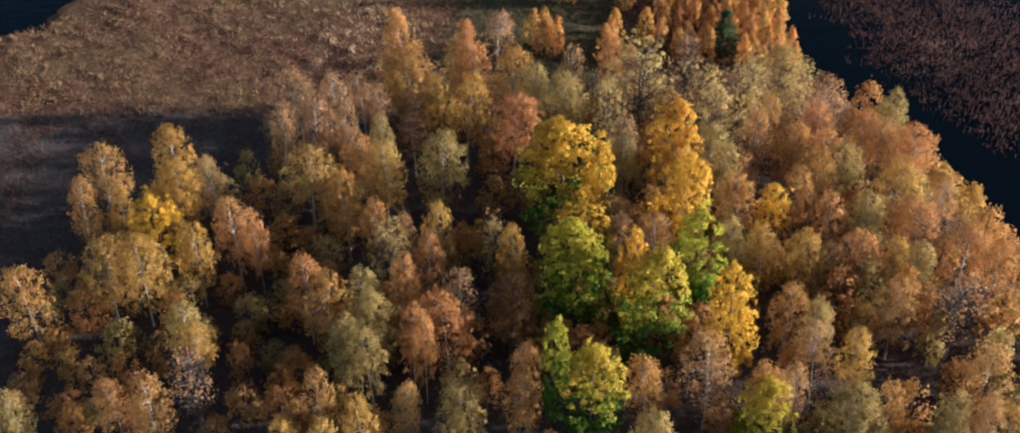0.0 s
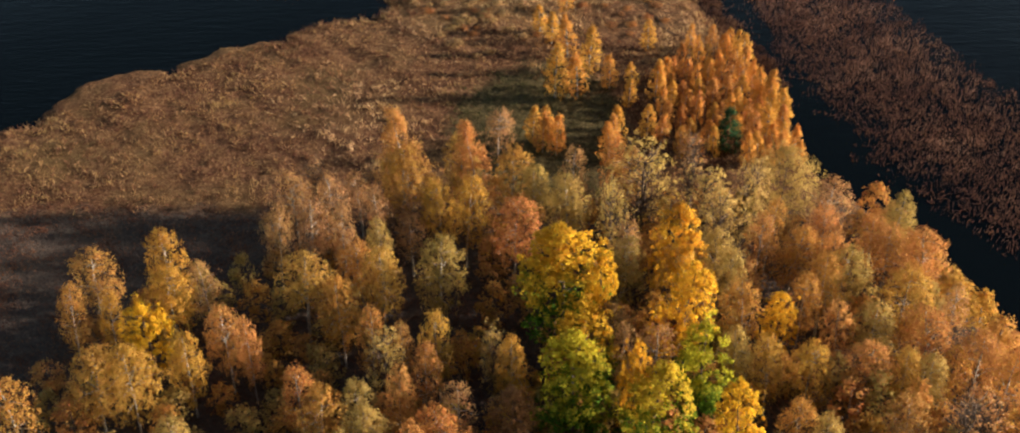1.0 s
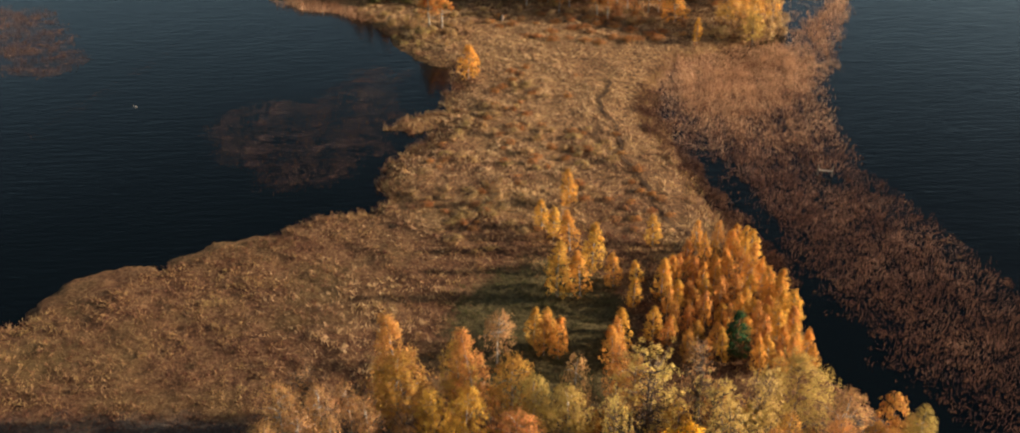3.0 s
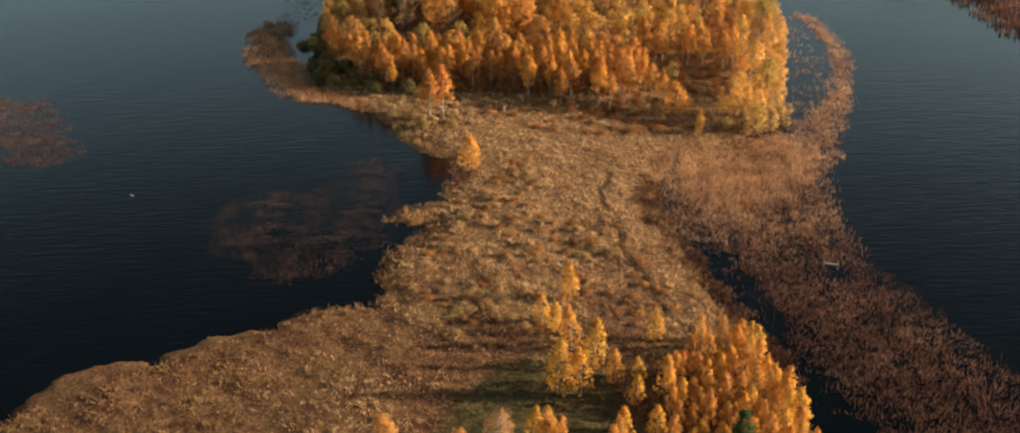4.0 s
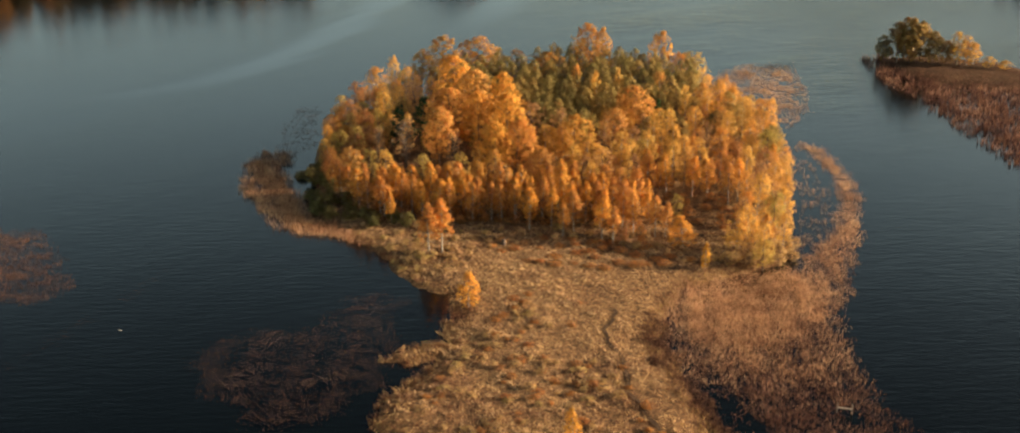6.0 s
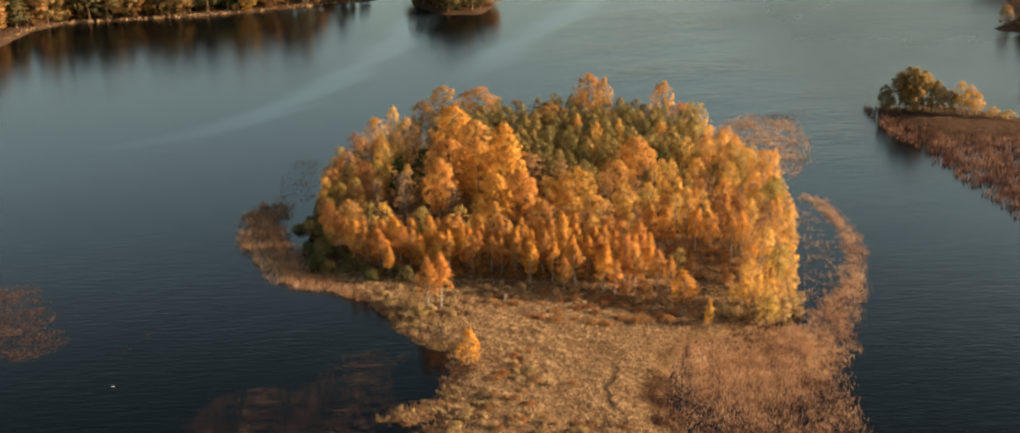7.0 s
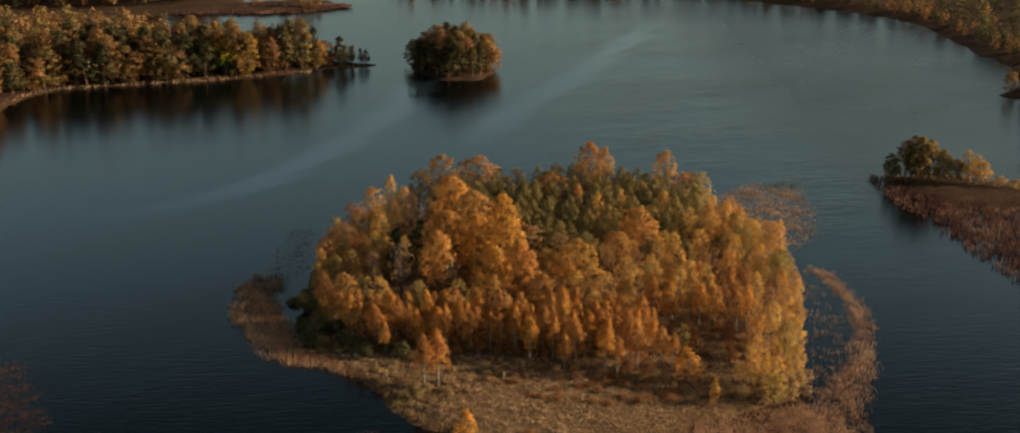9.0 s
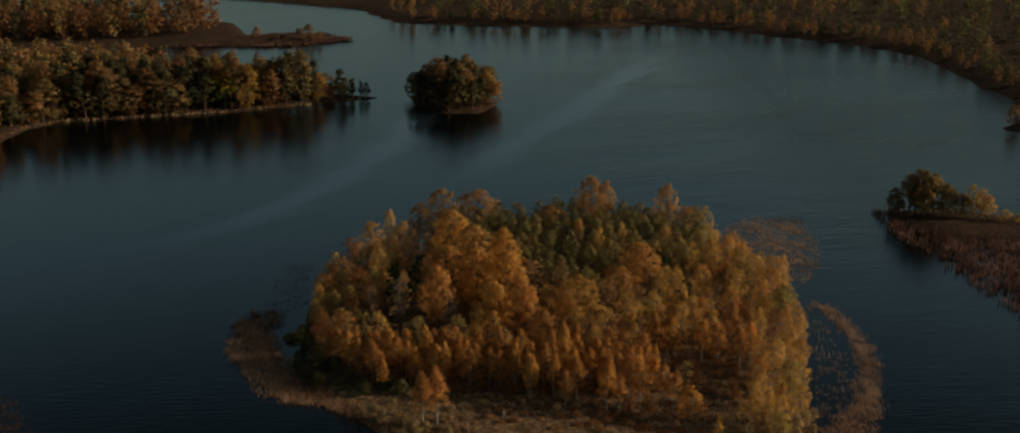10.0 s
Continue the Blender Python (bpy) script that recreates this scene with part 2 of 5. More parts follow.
def water_material():
    """Lake water: wind ripples, and long slicks where it lies calmer."""
    n = Nodes("lake_water")
    ripple = n.noise(n.laid((4.5, 0.9), 4), 1.0, 4, 0.6)
    chop = n.noise(n.laid((2.2, 0.6), -20), 1.0, 3, 0.6)
    streak = n.noise(n.laid((150, 16), 52), 1.0, 4, 0.55)
    gust = n.noise(n.laid((60, 38), 20), 1.0, 5, 0.6)
    east = n.add("ShaderNodeSeparateXYZ")
    n.link(n.coords(), east.inputs[0])
    lx, ly = east.outputs[0], east.outputs[1]
    wobble = n.math("MULTIPLY", n.math("SUBTRACT", streak, 0.5), 20.0)
    bow = n.math("SUBTRACT", n.math("MULTIPLY", n.math("LOGARITHM", n.math("MAXIMUM", n.math("SUBTRACT", ly, 300.0), 1.0), math.e), 27.0), 167.5)
    off = n.math("ABSOLUTE", n.math("ADD", n.math("SUBTRACT", lx, bow), wobble))
    wake = n.math("MULTIPLY", n.spread(off, 2.5, 7.5, 1.0, 0.0), n.math("MULTIPLY", n.spread(ly, 308, 345), n.spread(ly, 455, 490, 1.0, 0.0)))
    run = n.math("SUBTRACT", lx, n.math("SUBTRACT", n.math("MULTIPLY", ly, 0.349), 147.1))
    arm = n.spread(n.math("ABSOLUTE", n.math("ADD", run, wobble)), 2.0, 8.0, 0.9, 0.0)
    wake = n.math("MAXIMUM", wake, n.math("MULTIPLY", arm, n.math("MULTIPLY", n.spread(ly, 370, 410), n.spread(ly, 540, 600, 1.0, 0.0))))
    rough = n.math("MULTIPLY", n.spread(streak, 0.34, 0.60, 0.22, 0.4), n.spread(gust, 0.32, 0.62, 0.6, 1.0))
    rough = n.math("MULTIPLY", rough, n.spread(wake, 0, 1, 1.0, 0.12))
    swell = n.math("MULTIPLY", n.noise(n.laid((7, 2.2), 8), 1.0, 4, 0.65), n.math("MULTIPLY", n.spread(gust, 0.36, 0.6, 0.3, 3.6), n.math("MULTIPLY", n.spread(east.outputs[0], -20, 40), n.spread(ly, 270, 350, 0.22, 1.0))))
    h = n.math("ADD", n.math("ADD", n.math("MULTIPLY", ripple, 0.7), n.math("MULTIPLY", chop, 0.4)), swell)
    n.bump(n.math("MULTIPLY", h, n.math("SUBTRACT", n.spread(rough, 0, 1, 0.14, 1.0), n.math("MULTIPLY", wake, 0.1))), 0.32, 0.35)
    n.bsdf.inputs["IOR"].default_value = 1.33
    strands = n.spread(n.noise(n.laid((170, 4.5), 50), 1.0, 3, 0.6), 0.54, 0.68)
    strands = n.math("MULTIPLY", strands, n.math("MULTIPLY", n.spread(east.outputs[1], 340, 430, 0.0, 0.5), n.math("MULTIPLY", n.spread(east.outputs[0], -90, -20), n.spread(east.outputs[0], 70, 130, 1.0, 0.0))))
    sky_sheen = n.math("MULTIPLY", n.math("MAXIMUM", wake, strands), n.spread(ripple, 0.35, 0.65, 0.3, 1.0))     # pale sky sheen along wake and strands, painted into the base colour
    return n.done(n.mix(sky_sheen, (0.0006, 0.0018, 0.0019), (0.032, 0.052, 0.066)), n.math("ADD", n.math("ADD", n.spread(rough, 0, 1, 0.08, 0.15), n.spread(east.outputs[1], 300, 440, 0.0, 0.08)), n.math("SUBTRACT", n.math("MULTIPLY", n.spread(lx, 55, 90, 0.0, 0.10), n.spread(ly, 270, 310)), n.math("MULTIPLY", wake, 0.07))), 0.5)


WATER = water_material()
WOOD = bark_material("weathered_pale_planks", (0.32, 0.27, 0.21), (0.18, 0.15, 0.12), 6.0)
TRAIL = ground_material("trodden_dark_soil", [(0.3, (0.05, 0.03, 0.02)), (0.5, (0.09, 0.055, 0.034)), (0.7, (0.17, 0.105, 0.06))], (0.08, 0.05, 0.03))
FEATHER = Nodes("white_feathers").done((0.42, 0.39, 0.35), 0.7)
BEAK = Nodes("orange_beak").done((0.55, 0.2, 0.04), 0.5)


# ---- mesh helpers ----
def mesh_of(name, verts, faces, mat, smooth=False, normals=None):
    me = bpy.data.meshes.new(name)
    verts, faces = np.asarray(verts, np.float32), np.asarray(faces, np.int32)
    k = faces.shape[1]
    me.vertices.add(len(verts))
    me.vertices.foreach_set("co", verts.ravel())
    me.loops.add(faces.size)
    me.loops.foreach_set("vertex_index", faces.ravel())
    me.polygons.add(len(faces))
    me.polygons.foreach_set("loop_start", np.arange(0, faces.size, k, dtype=np.int32))
    me.polygons.foreach_set("loop_total", np.full(len(faces), k, np.int32))
    me.update(calc_edges=True)
    me.validate()
    if smooth:
        me.polygons.foreach_set("use_smooth", np.ones(len(faces), bool))
    if normals is not None:
        me.normals_split_custom_set_from_vertices(normals / np.linalg.norm(normals, axis=1, keepdims=True))
    me.materials.append(mat)
    return me


def part(name, me, parent, label="", kind=""):
    ob = new(name, me)
    ob.parent = parent
    return tagged(ob, label, kind=kind)


def tube(points, radii, sides=6):
    """A tapered tube along points: vertices and quads."""
    points = np.asarray(points, float)
    way = np.gradient(points, axis=0)
    way /= np.linalg.norm(way, axis=1, keepdims=True) + 1e-9
    ref = np.where(np.abs(way[:, 2:]) > 0.9, [[1.0, 0, 0]], [[0, 0, 1.0]])
    a = np.cross(way, ref)
    a /= np.linalg.norm(a, axis=1, keepdims=True) + 1e-9
    b = np.cross(way, a)
    th = np.linspace(0, 2 * np.pi, sides, endpoint=False)
    ring = a[:, None] * np.cos(th)[None, :, None] + b[:, None] * np.sin(th)[None, :, None]
    v = (points[:, None] + ring * np.asarray(radii)[:, None, None]).reshape(-1, 3)
    i, j = np.meshgrid(np.arange(len(points) - 1), np.arange(sides), indexing="ij")
    k = (j + 1) % sides
    return v, np.stack([i * sides + j, i * sides + k, (i + 1) * sides + k, (i + 1) * sides + j], -1).reshape(-1, 4)


def join(pieces):
    v, f, n = [], [], 0
    for a, b in pieces:
        v.append(a), f.append(np.asarray(b) + n)
        n += len(a)
    return np.concatenate(v), np.concatenate(f)


def leaf_faces(at, out, size, r, flat=0.7):
    """Small pointed leaves at the places, facing roughly outwards."""
    n = len(at)
    nor = out * 0.8 + r.normal(0, flat, (n, 3)) + (0, 0, 0.25)
    nor /= np.linalg.norm(nor, axis=1, keepdims=True)
    a = np.cross(nor, r.normal(0, 1, (n, 3)))
    a /= np.linalg.norm(a, axis=1, keepdims=True)
    b = np.cross(nor, a)
    s = size * r.uniform(0.6, 1.35, (n, 1))
    v = np.stack([at - a * s - b * s * 0.5, at + a * s - b * s * 0.5, at + b * s], 1).reshape(-1, 3)
    return v, np.arange(3 * n).reshape(-1, 3), np.repeat(out + 0.28 * nor, 3, 0)


# ---- plan: shorelines ----
WEST = [(-120, 40), (-112, 92), (-84, 116), (-66, 126), (-62.2, 128.3), (-58.2, 128.7), (-58.6, 131.8), (-58, 134.3), (-56.6, 136.2), (-55.7, 138.4), (-52, 141.2), (-49, 142.6),
        (-46.1, 142.2), (-44.1, 141), (-44, 143.8), (-41, 145.6), (-38.8, 147.9), (-35.9, 148.5), (-34, 150.3), (-30.7, 148.9), (-30.6, 151.3), (-28.2, 153),
        (-26.2, 154.8), (-23.1, 155.1), (-18.7, 155.4), (-16.4, 159.1), (-18.7, 163.2), (-17.3, 170.2), (-13, 176.1), (-11.4, 181.4), (-15.2, 179.7), (-18.6, 181),
        (-16.9, 184)]
WEST += [(-12.7, 186.2), (-9.5, 186.9), (-10.9, 190.3), (-10.8, 193.1), (-9, 195), (-9.7, 199.9), (-9.2, 203.8), (-13.1, 204.6), (-15.4, 206.4), (-20.3, 213.8), (-21.1, 217.5),
         (-25.1, 223.4), (-28.3, 226.4), (-32, 231), (-35, 239), (-39, 256), (-41, 270), (-41, 288), (-36, 302), (-20, 316), (0, 323)]
EAST = [(20, 326), (38, 320), (50, 306), (57, 290), (56, 271), (54, 253), (50, 234), (45, 216), (36, 211), (28, 207), (24, 197), (21, 186),
        (24, 176), (25, 166), (27, 156), (31, 144), (33, 130), (35, 119), (39, 112), (43, 106), (46, 96), (48, 90), (50, 82), (54, 70),
        (60, 50), (80, 0), (70, -70), (-100, -70)]
LAND = np.array(WEST + EAST, float)


def inside_by(poly, x, y):
    """Metres by which places lie inside an outline (negative: outside)."""
    p = np.stack([np.ravel(x), np.ravel(y)], 1)
    a, b = poly, np.roll(poly, -1, 0)
    best, odd = np.full(len(p), 1e9), np.zeros(len(p), bool)
    for (ax, ay), (bx, by) in zip(a, b):
        dx, dy = bx - ax, by - ay
        t = np.clip(((p[:, 0] - ax) * dx + (p[:, 1] - ay) * dy) / (dx * dx + dy * dy + 1e-9), 0, 1)
        best = np.minimum(best, np.hypot(p[:, 0] - ax - t * dx, p[:, 1] - ay - t * dy))
        cross = (ay > p[:, 1]) != (by > p[:, 1])
        odd ^= cross & (p[:, 0] < dx * (p[:, 1] - ay) / (dy if dy else 1e-9) + ax)
    return np.where(odd, best, -best).reshape(np.shape(x))


def waves(x, y, size, seed):
    """Cheap smooth noise, about -1 to 1, with features of the given size."""
    r = np.random.default_rng(seed)
    s = 0
    for k in range(9):
        th, f = r.uniform(0, 2 * np.pi), (1 + 0.45 * k) / size
        s = s + np.sin((x * np.cos(th) + y * np.sin(th)) * 2.4 * f + r.uniform(0, 6.3)) / (1 + 0.3 * k)
    return s / 3.2


def land_height(poly, x, y, rise=0.9, rough=1.0):
    d = inside_by(poly, x, y) + rough * (0.45 * waves(x, y, 5, 1) + 0.5 * waves(x, y, 1.4, 2))
    h = np.where(d > 0, rise * (1 - np.exp(-d * 0.35)), d * 0.3)
    calm = 1 - 0.2 * np.clip((y - 165) / 25, 0, 1)      # the isthmus lies flatter
    return h + calm * np.where(d > 1, 0.10 * np.abs(waves(x, y * 1.5, 1.6, 6)) + 0.20 * waves(x, y * 1.4, 3.4, 3) + 0.14 * waves(x, y, 9, 5) + 0.25 * waves(x, y, 22, 4), 0) * min(1, rise)


def land(name, poly, cell, mat, label, rise=0.9, rough=1.0):
    lo, hi = poly.min(0) - 4, poly.max(0) + 4
    nx, ny = int((hi[0] - lo[0]) / cell) + 1, int((hi[1] - lo[1]) / cell) + 1
    x, y = np.meshgrid(np.linspace(lo[0], hi[0], nx), np.linspace(lo[1], hi[1], ny), indexing="ij")
    z = land_height(poly, x, y, rise, rough)
    keep = (z > -0.6)
    i, j = np.meshgrid(np.arange(nx - 1), np.arange(ny - 1), indexing="ij")
    good = keep[:-1, :-1] | keep[1:, :-1] | keep[1:, 1:] | keep[:-1, 1:]
    f = np.stack([i * ny + j, (i + 1) * ny + j, (i + 1) * ny + j + 1, i * ny + j + 1], -1)[good]
    used, back = np.unique(f, return_inverse=True)
    v = np.stack([x, y, np.maximum(z, -1.0)], -1).reshape(-1, 3)[used]
    return tagged(new(name, mesh_of(name, v, back.reshape(-1, 4), mat, True)), label, "ground", kind="structure")


def sheet(name, z, size, mat, label, category):
    v = [(-size, -size, z), (size, -size, z), (size, size + 1500, z), (-size, size + 1500, z)]
    return tagged(new(name, mesh_of(name, v, [(0, 1, 2, 3)], mat)), label, category, kind="structure")


sheet("water", 0.0, 2400, WATER, "dark rippled lake water round the peninsula", "water")
sheet("ground_lakebed", -2.0, 2400, TRAIL, "dark muddy lake bed under the water", "ground")
land("ground_peninsula", LAND, 0.6, GROUND, "dry tan meadow peninsula with shade painted into leaf litter", 0.9)


def height(x, y):
    return float(land_height(LAND, np.array([x], float), np.array([y], float))[0])


# ---- trees ----
def crown_profile(kind, t):
    """The crown's half-width, 0 to 1, at the share t of its height."""
    if kind == "cone":
        return np.clip(np.minimum(t * 5 + 0.25, 1.08 - t), 0.06, 1)
    if kind == "spire":
        return np.clip(np.minimum(t * 3 + 0.5, 1.2 - 1.1 * t), 0.06, 1)
    if kind == "pine":
        return np.clip(np.minimum(t * 3 + 0.35, 1.12 - t ** 1.6), 0.1, 1)
    if kind == "young":
        return np.clip(1.85 * (t + 0.06) ** 0.4 * np.clip(1.02 - t, 0.01, 2) ** 0.9, 0.08, 1)
    if kind == "round":
        return np.sqrt(np.clip(1 - (2 * t - 0.95) ** 2, 0.03, 1))
    return np.clip(1.9 * (t + 0.08) ** 0.5 * np.clip(1.03 - t, 0.01, 2) ** 0.62, 0.1, 1)


def tree_shape(seed, kind, crown_from, tall, wide, clusters, leaves, leaf, spread, limbs=9, droop=0.0, stems=1, follow=0.0, lobes=20, smooth=0.5):
    """A tree 'tall' high with a crown 'wide' across: trunk with limbs, and leaves in clumps at the limbs' ends."""
    r = np.random.default_rng(seed)
    wood, tips = [], []
    for s in range(stems):
        lean = r.normal(0, 0.035 * tall, 2) + ((0, 0) if stems == 1 else r.normal(0, wide * 0.13, 2))
        k = np.linspace(0, 1, 8)
        bend = r.normal(0, 0.012 * tall, (8, 2)).cumsum(0) * 0.6
        foot = (0, 0) if stems == 1 else r.normal(0, wide * 0.06, 2)
        line = np.c_[foot + lean * k[:, None] ** 1.4 + bend * k[:, None], k * tall * 0.96 - 0.3 * (k == 0)]
        wood.append(tube(line, 0.013 * tall * (1.06 - k) ** 0.8 + 0.015, 6))
        for _ in range(limbs):
            t = r.uniform(max(0.18, crown_from * 0.85), 0.92)
            o = np.array([np.interp(t, k, line[:, c]) for c in range(3)])
            th, u = r.uniform(0, 6.28), (t - crown_from) / (1 - crown_from)
            ln = 0.5 * wide * float(crown_profile(kind, np.clip(u, 0.05, 1))) * r.uniform(0.7, 1.0)
            w = np.array([np.cos(th), np.sin(th), r.uniform(0.35, 1.0)]) if kind != "pine" else np.array([np.cos(th), np.sin(th), r.uniform(-0.1, 0.35)])
            q = np.linspace(0, 1, 3)[:, None]
            p = o + w * ln * q + np.array([0, 0, -droop * ln]) * q ** 2
            tips.append((o, w * ln * 1.1, np.array([0, 0, -droop * ln])))
            wood.append(tube(p, 0.0045 * tall * (1.05 - q[:, 0]) + 0.012, 3))
    lean = line[-1, :2]
    # the crown is made of rounded lobes, with foliage on their outsides and gaps between them
    tl = r.beta(1.25, 1.1, lobes) if kind != "cone" else r.beta(1.0, 1.35, lobes)
    tl[0] = 0.86
    th, rad = r.uniform(0, 6.28, lobes) + np.arange(lobes) * 2.4, np.sqrt(r.uniform(0.1, 1, lobes)) * 0.66
    rad[0] = 0.05
    w = 0.5 * wide * crown_profile(kind, tl)
    zl = tall * (crown_from + (1 - crown_from) * tl)
    lobe = np.c_[w * rad * np.cos(th), w * rad * np.sin(th), zl]
    lobe[:, :2] += lean * (zl / tall)[:, None] ** 1.4
    girth = 0.5 * wide * r.uniform(0.28, 0.46, lobes) * np.clip(crown_profile(kind, tl), 0.5, 1)
    on = r.choice(lobes, clusters, p=girth ** 2 / (girth ** 2).sum())
    face = r.normal(0, 1, (clusters, 3)) + (0, 0, 0.35)
    face /= np.linalg.norm(face, axis=1, keepdims=True) + 1e-6
    c = lobe[on] + face * (girth[on] * r.uniform(0.35, 1.0, clusters) ** 0.6)[:, None] * (1, 1, 1.25 if kind in ("birch", "spire") else 0.95)
    ts = r.beta(1.2, 1.05, clusters)      # an even shell of foliage fills the outline between the lobes
    ths, rs = r.uniform(0, 6.28, clusters), np.sqrt(r.uniform(0.3, 1, clusters))
    ws, zs = 0.5 * wide * crown_profile(kind, ts) * rs, tall * (crown_from + (1 - crown_from) * ts)
    shell = np.c_[ws * np.cos(ths), ws * np.sin(ths), zs]
    shell[:, :2] += lean * (zs / tall)[:, None] ** 1.4
    even = (r.uniform(0, 1, clusters) < smooth)[:, None]
    c = np.where(even, shell, c)
    face = np.where(even, np.c_[rs * np.cos(ths), rs * np.sin(ths), ts - 0.15], face)
    c[:, 2] = np.minimum(c[:, 2], tall * 1.0)
    if follow and tips:      # part of the foliage hangs along the limbs, with gaps between them
        for i in np.flatnonzero(r.uniform(0, 1, clusters) < follow):
            o, w, sag = tips[r.integers(len(tips))]
            q = r.uniform(0.3, 1.1)
            c[i] = o + w * q + sag * q ** 2 + r.normal(0, 0.05 * wide, 3)
    size = spread * r.uniform(0.5, 1.5, clusters)
    of = r.integers(0, clusters, leaves)
    d = r.normal(0, 1, (leaves, 3))
    d *= (r.uniform(0.15, 1, (leaves, 1)) ** 0.4) / (np.linalg.norm(d, axis=1, keepdims=True) + 1e-6)
    at = c[of] + d * size[of][:, None] * (1, 1, 0.8 + droop)
    if droop:
        at[:, 2] -= np.abs(r.normal(0, droop * spread * 0.8, leaves))
    mid = np.array([lean[0] * 0.5, lean[1] * 0.5, tall * (crown_from + 0.4 * (1 - crown_from))])
    out = at - mid
    out /= np.linalg.norm(out, axis=1, keepdims=True) + 1e-6
    out = 0.15 * d + 0.45 * out + 0.5 * face[of] + r.normal(0, 0.2, (leaves, 3))
    at[:, 2] = np.maximum(at[:, 2], 0.15)
    return join(wood), leaf_faces(at, out, leaf, r)


SPECIES = {}   # name -> (templates, base height, base width)


def species(name, hue, bark, label, category, tall, wide, shapes, **how):
    """Some templates of one kind of tree; each is an Empty with a trunk and a crown."""
    made = []
    for s in range(shapes):
        stem, (v, f, nor) = tree_shape(hash_of(name) + 31 * s, tall=tall, wide=wide, **how)
        made.append((mesh_of(name + "_trunk", *stem, BARK[bark], True), mesh_of(name + "_crown", v, f, LEAF[hue], False, nor)))
    SPECIES[name] = dict(made=made, used=[None] * shapes, tall=tall, wide=wide, label=label, category=category)


def hash_of(text):
    return sum((i + 1) * ord(c) for i, c in enumerate(text)) % 9973


def plant(kind, x, y, tall, wide, group="", z=None, label=""):
    """Sets one tree of that kind on the ground."""
    sp = SPECIES[kind]
    k = int(rng.integers(len(sp["made"])))
    z = height(x, y) if z is None else z
    s = Vector((wide / sp["wide"], wide / sp["wide"], tall / sp["tall"]))
    m = Matrix.LocRotScale(Vector((x, y, z - 0.05)), Euler((0, 0, rng.uniform(0, 6.28))), s)
    first = sp["used"][k]
    if first is None:
        ob = new(sp["category"].replace(" ", "_"))
        part("trunk", sp["made"][k][0], ob)
        part("crown", sp["made"][k][1], ob)
        ob.matrix_basis = m
        sp["used"][k] = ob
    else:
        ob = copy_thing(first, m @ Matrix.Diagonal((1 / first.scale[0], 1 / first.scale[1], 1 / first.scale[2], 1)))
    return tagged(ob, label or sp["label"], sp["category"], group)


B = dict(kind="birch", crown_from=0.30, clusters=440, leaves=8000, leaf=0.076, spread=0.32, droop=0.5, limbs=18, follow=0.22, lobes=24, smooth=0.62)
species("gold_birch", "gold", "birch", "golden birch with thin white trunk", "birch tree", 12, 5.5, 5, **B)
species("rust_birch", "rust", "birch", "rust-brown aspen with thinning leaves", "aspen tree", 11, 5, 5, **{**B, "leaves": 5400})
species("orange_birch", "orange", "birch", "bright orange birch with pale trunk", "birch tree", 12, 5.5, 4, **B)
species("olive_birch", "olive", "birch", "olive-yellow alder still partly green", "alder tree", 12, 5, 4, **B)
species("pale_birch", "pale", "birch", "pale pinkish birch half bare of leaves", "birch tree", 12, 4.5, 3, **{**B, "leaves": 3400, "limbs": 22, "crown_from": 0.35})
species("high_birch", "gold", "birch", "golden birch with high crown and white trunk", "birch tree", 12, 5.5, 2, **{**B, "crown_from": 0.52, "leaves": 5200})
species("high_pale_birch", "pale", "birch", "pale pinkish birch with long white trunk", "birch tree", 12, 4.5, 2, **{**B, "leaves": 2800, "limbs": 22, "crown_from": 0.5})
species("yellow_maple", "yellow", "grey", "bright yellow maple with dense foliage", "maple tree", 16, 8, 3, kind="round", crown_from=0.22, clusters=300, leaves=10000, leaf=0.12, spread=0.42, limbs=14, follow=0.12, lobes=26)
species("turning_maple", "turning", "grey", "maple turning from green to yellow", "maple tree", 13, 6.5, 3, kind="round", crown_from=0.12, clusters=300, leaves=9500, leaf=0.12, spread=0.42, limbs=14, follow=0.12, lobes=24)
species("lime_maple", "lime", "grey", "lime-green maple with yellow tips", "maple tree", 13, 6.5, 3, kind="round", crown_from=0.12, clusters=300, leaves=9500, leaf=0.12, spread=0.42, limbs=14, follow=0.12, lobes=24)
species("lemon_poplar", "lemon", "grey", "pale yellow poplar with sparse leaves", "poplar tree", 13, 7, 3, kind="birch", crown_from=0.2, clusters=340, leaves=5600, leaf=0.085, spread=0.34, limbs=34, stems=3, follow=0.6)
species("spire_birch", "orange", "birch", "tall golden-orange birch with white trunk", "birch tree", 13, 6.5, 2, **{**B, "kind": "spire", "crown_from": 0.10, "leaves": 8500, "clusters": 520})
species("bare_tree", "pale", "grey", "nearly bare tree with grey-purple twigs", "bare tree", 11, 5.5, 2, kind="birch", crown_from=0.25, clusters=50, leaves=800, leaf=0.12, spread=0.7, limbs=46, stems=3)
species("young_birch", "straw", "birch", "young narrow golden-yellow birch tree", "young birch", 6, 2.4, 4, kind="young", crown_from=0.06, clusters=160, leaves=2100, leaf=0.08, spread=0.22, droop=0.2, limbs=0, smooth=0.8)
species("bushy_birch", "ember", "birch", "bushy young orange birch", "young birch", 5, 3, 4, kind="young", crown_from=0.1, clusters=130, leaves=2000, leaf=0.085, spread=0.26, droop=0.3, limbs=0, smooth=0.8)
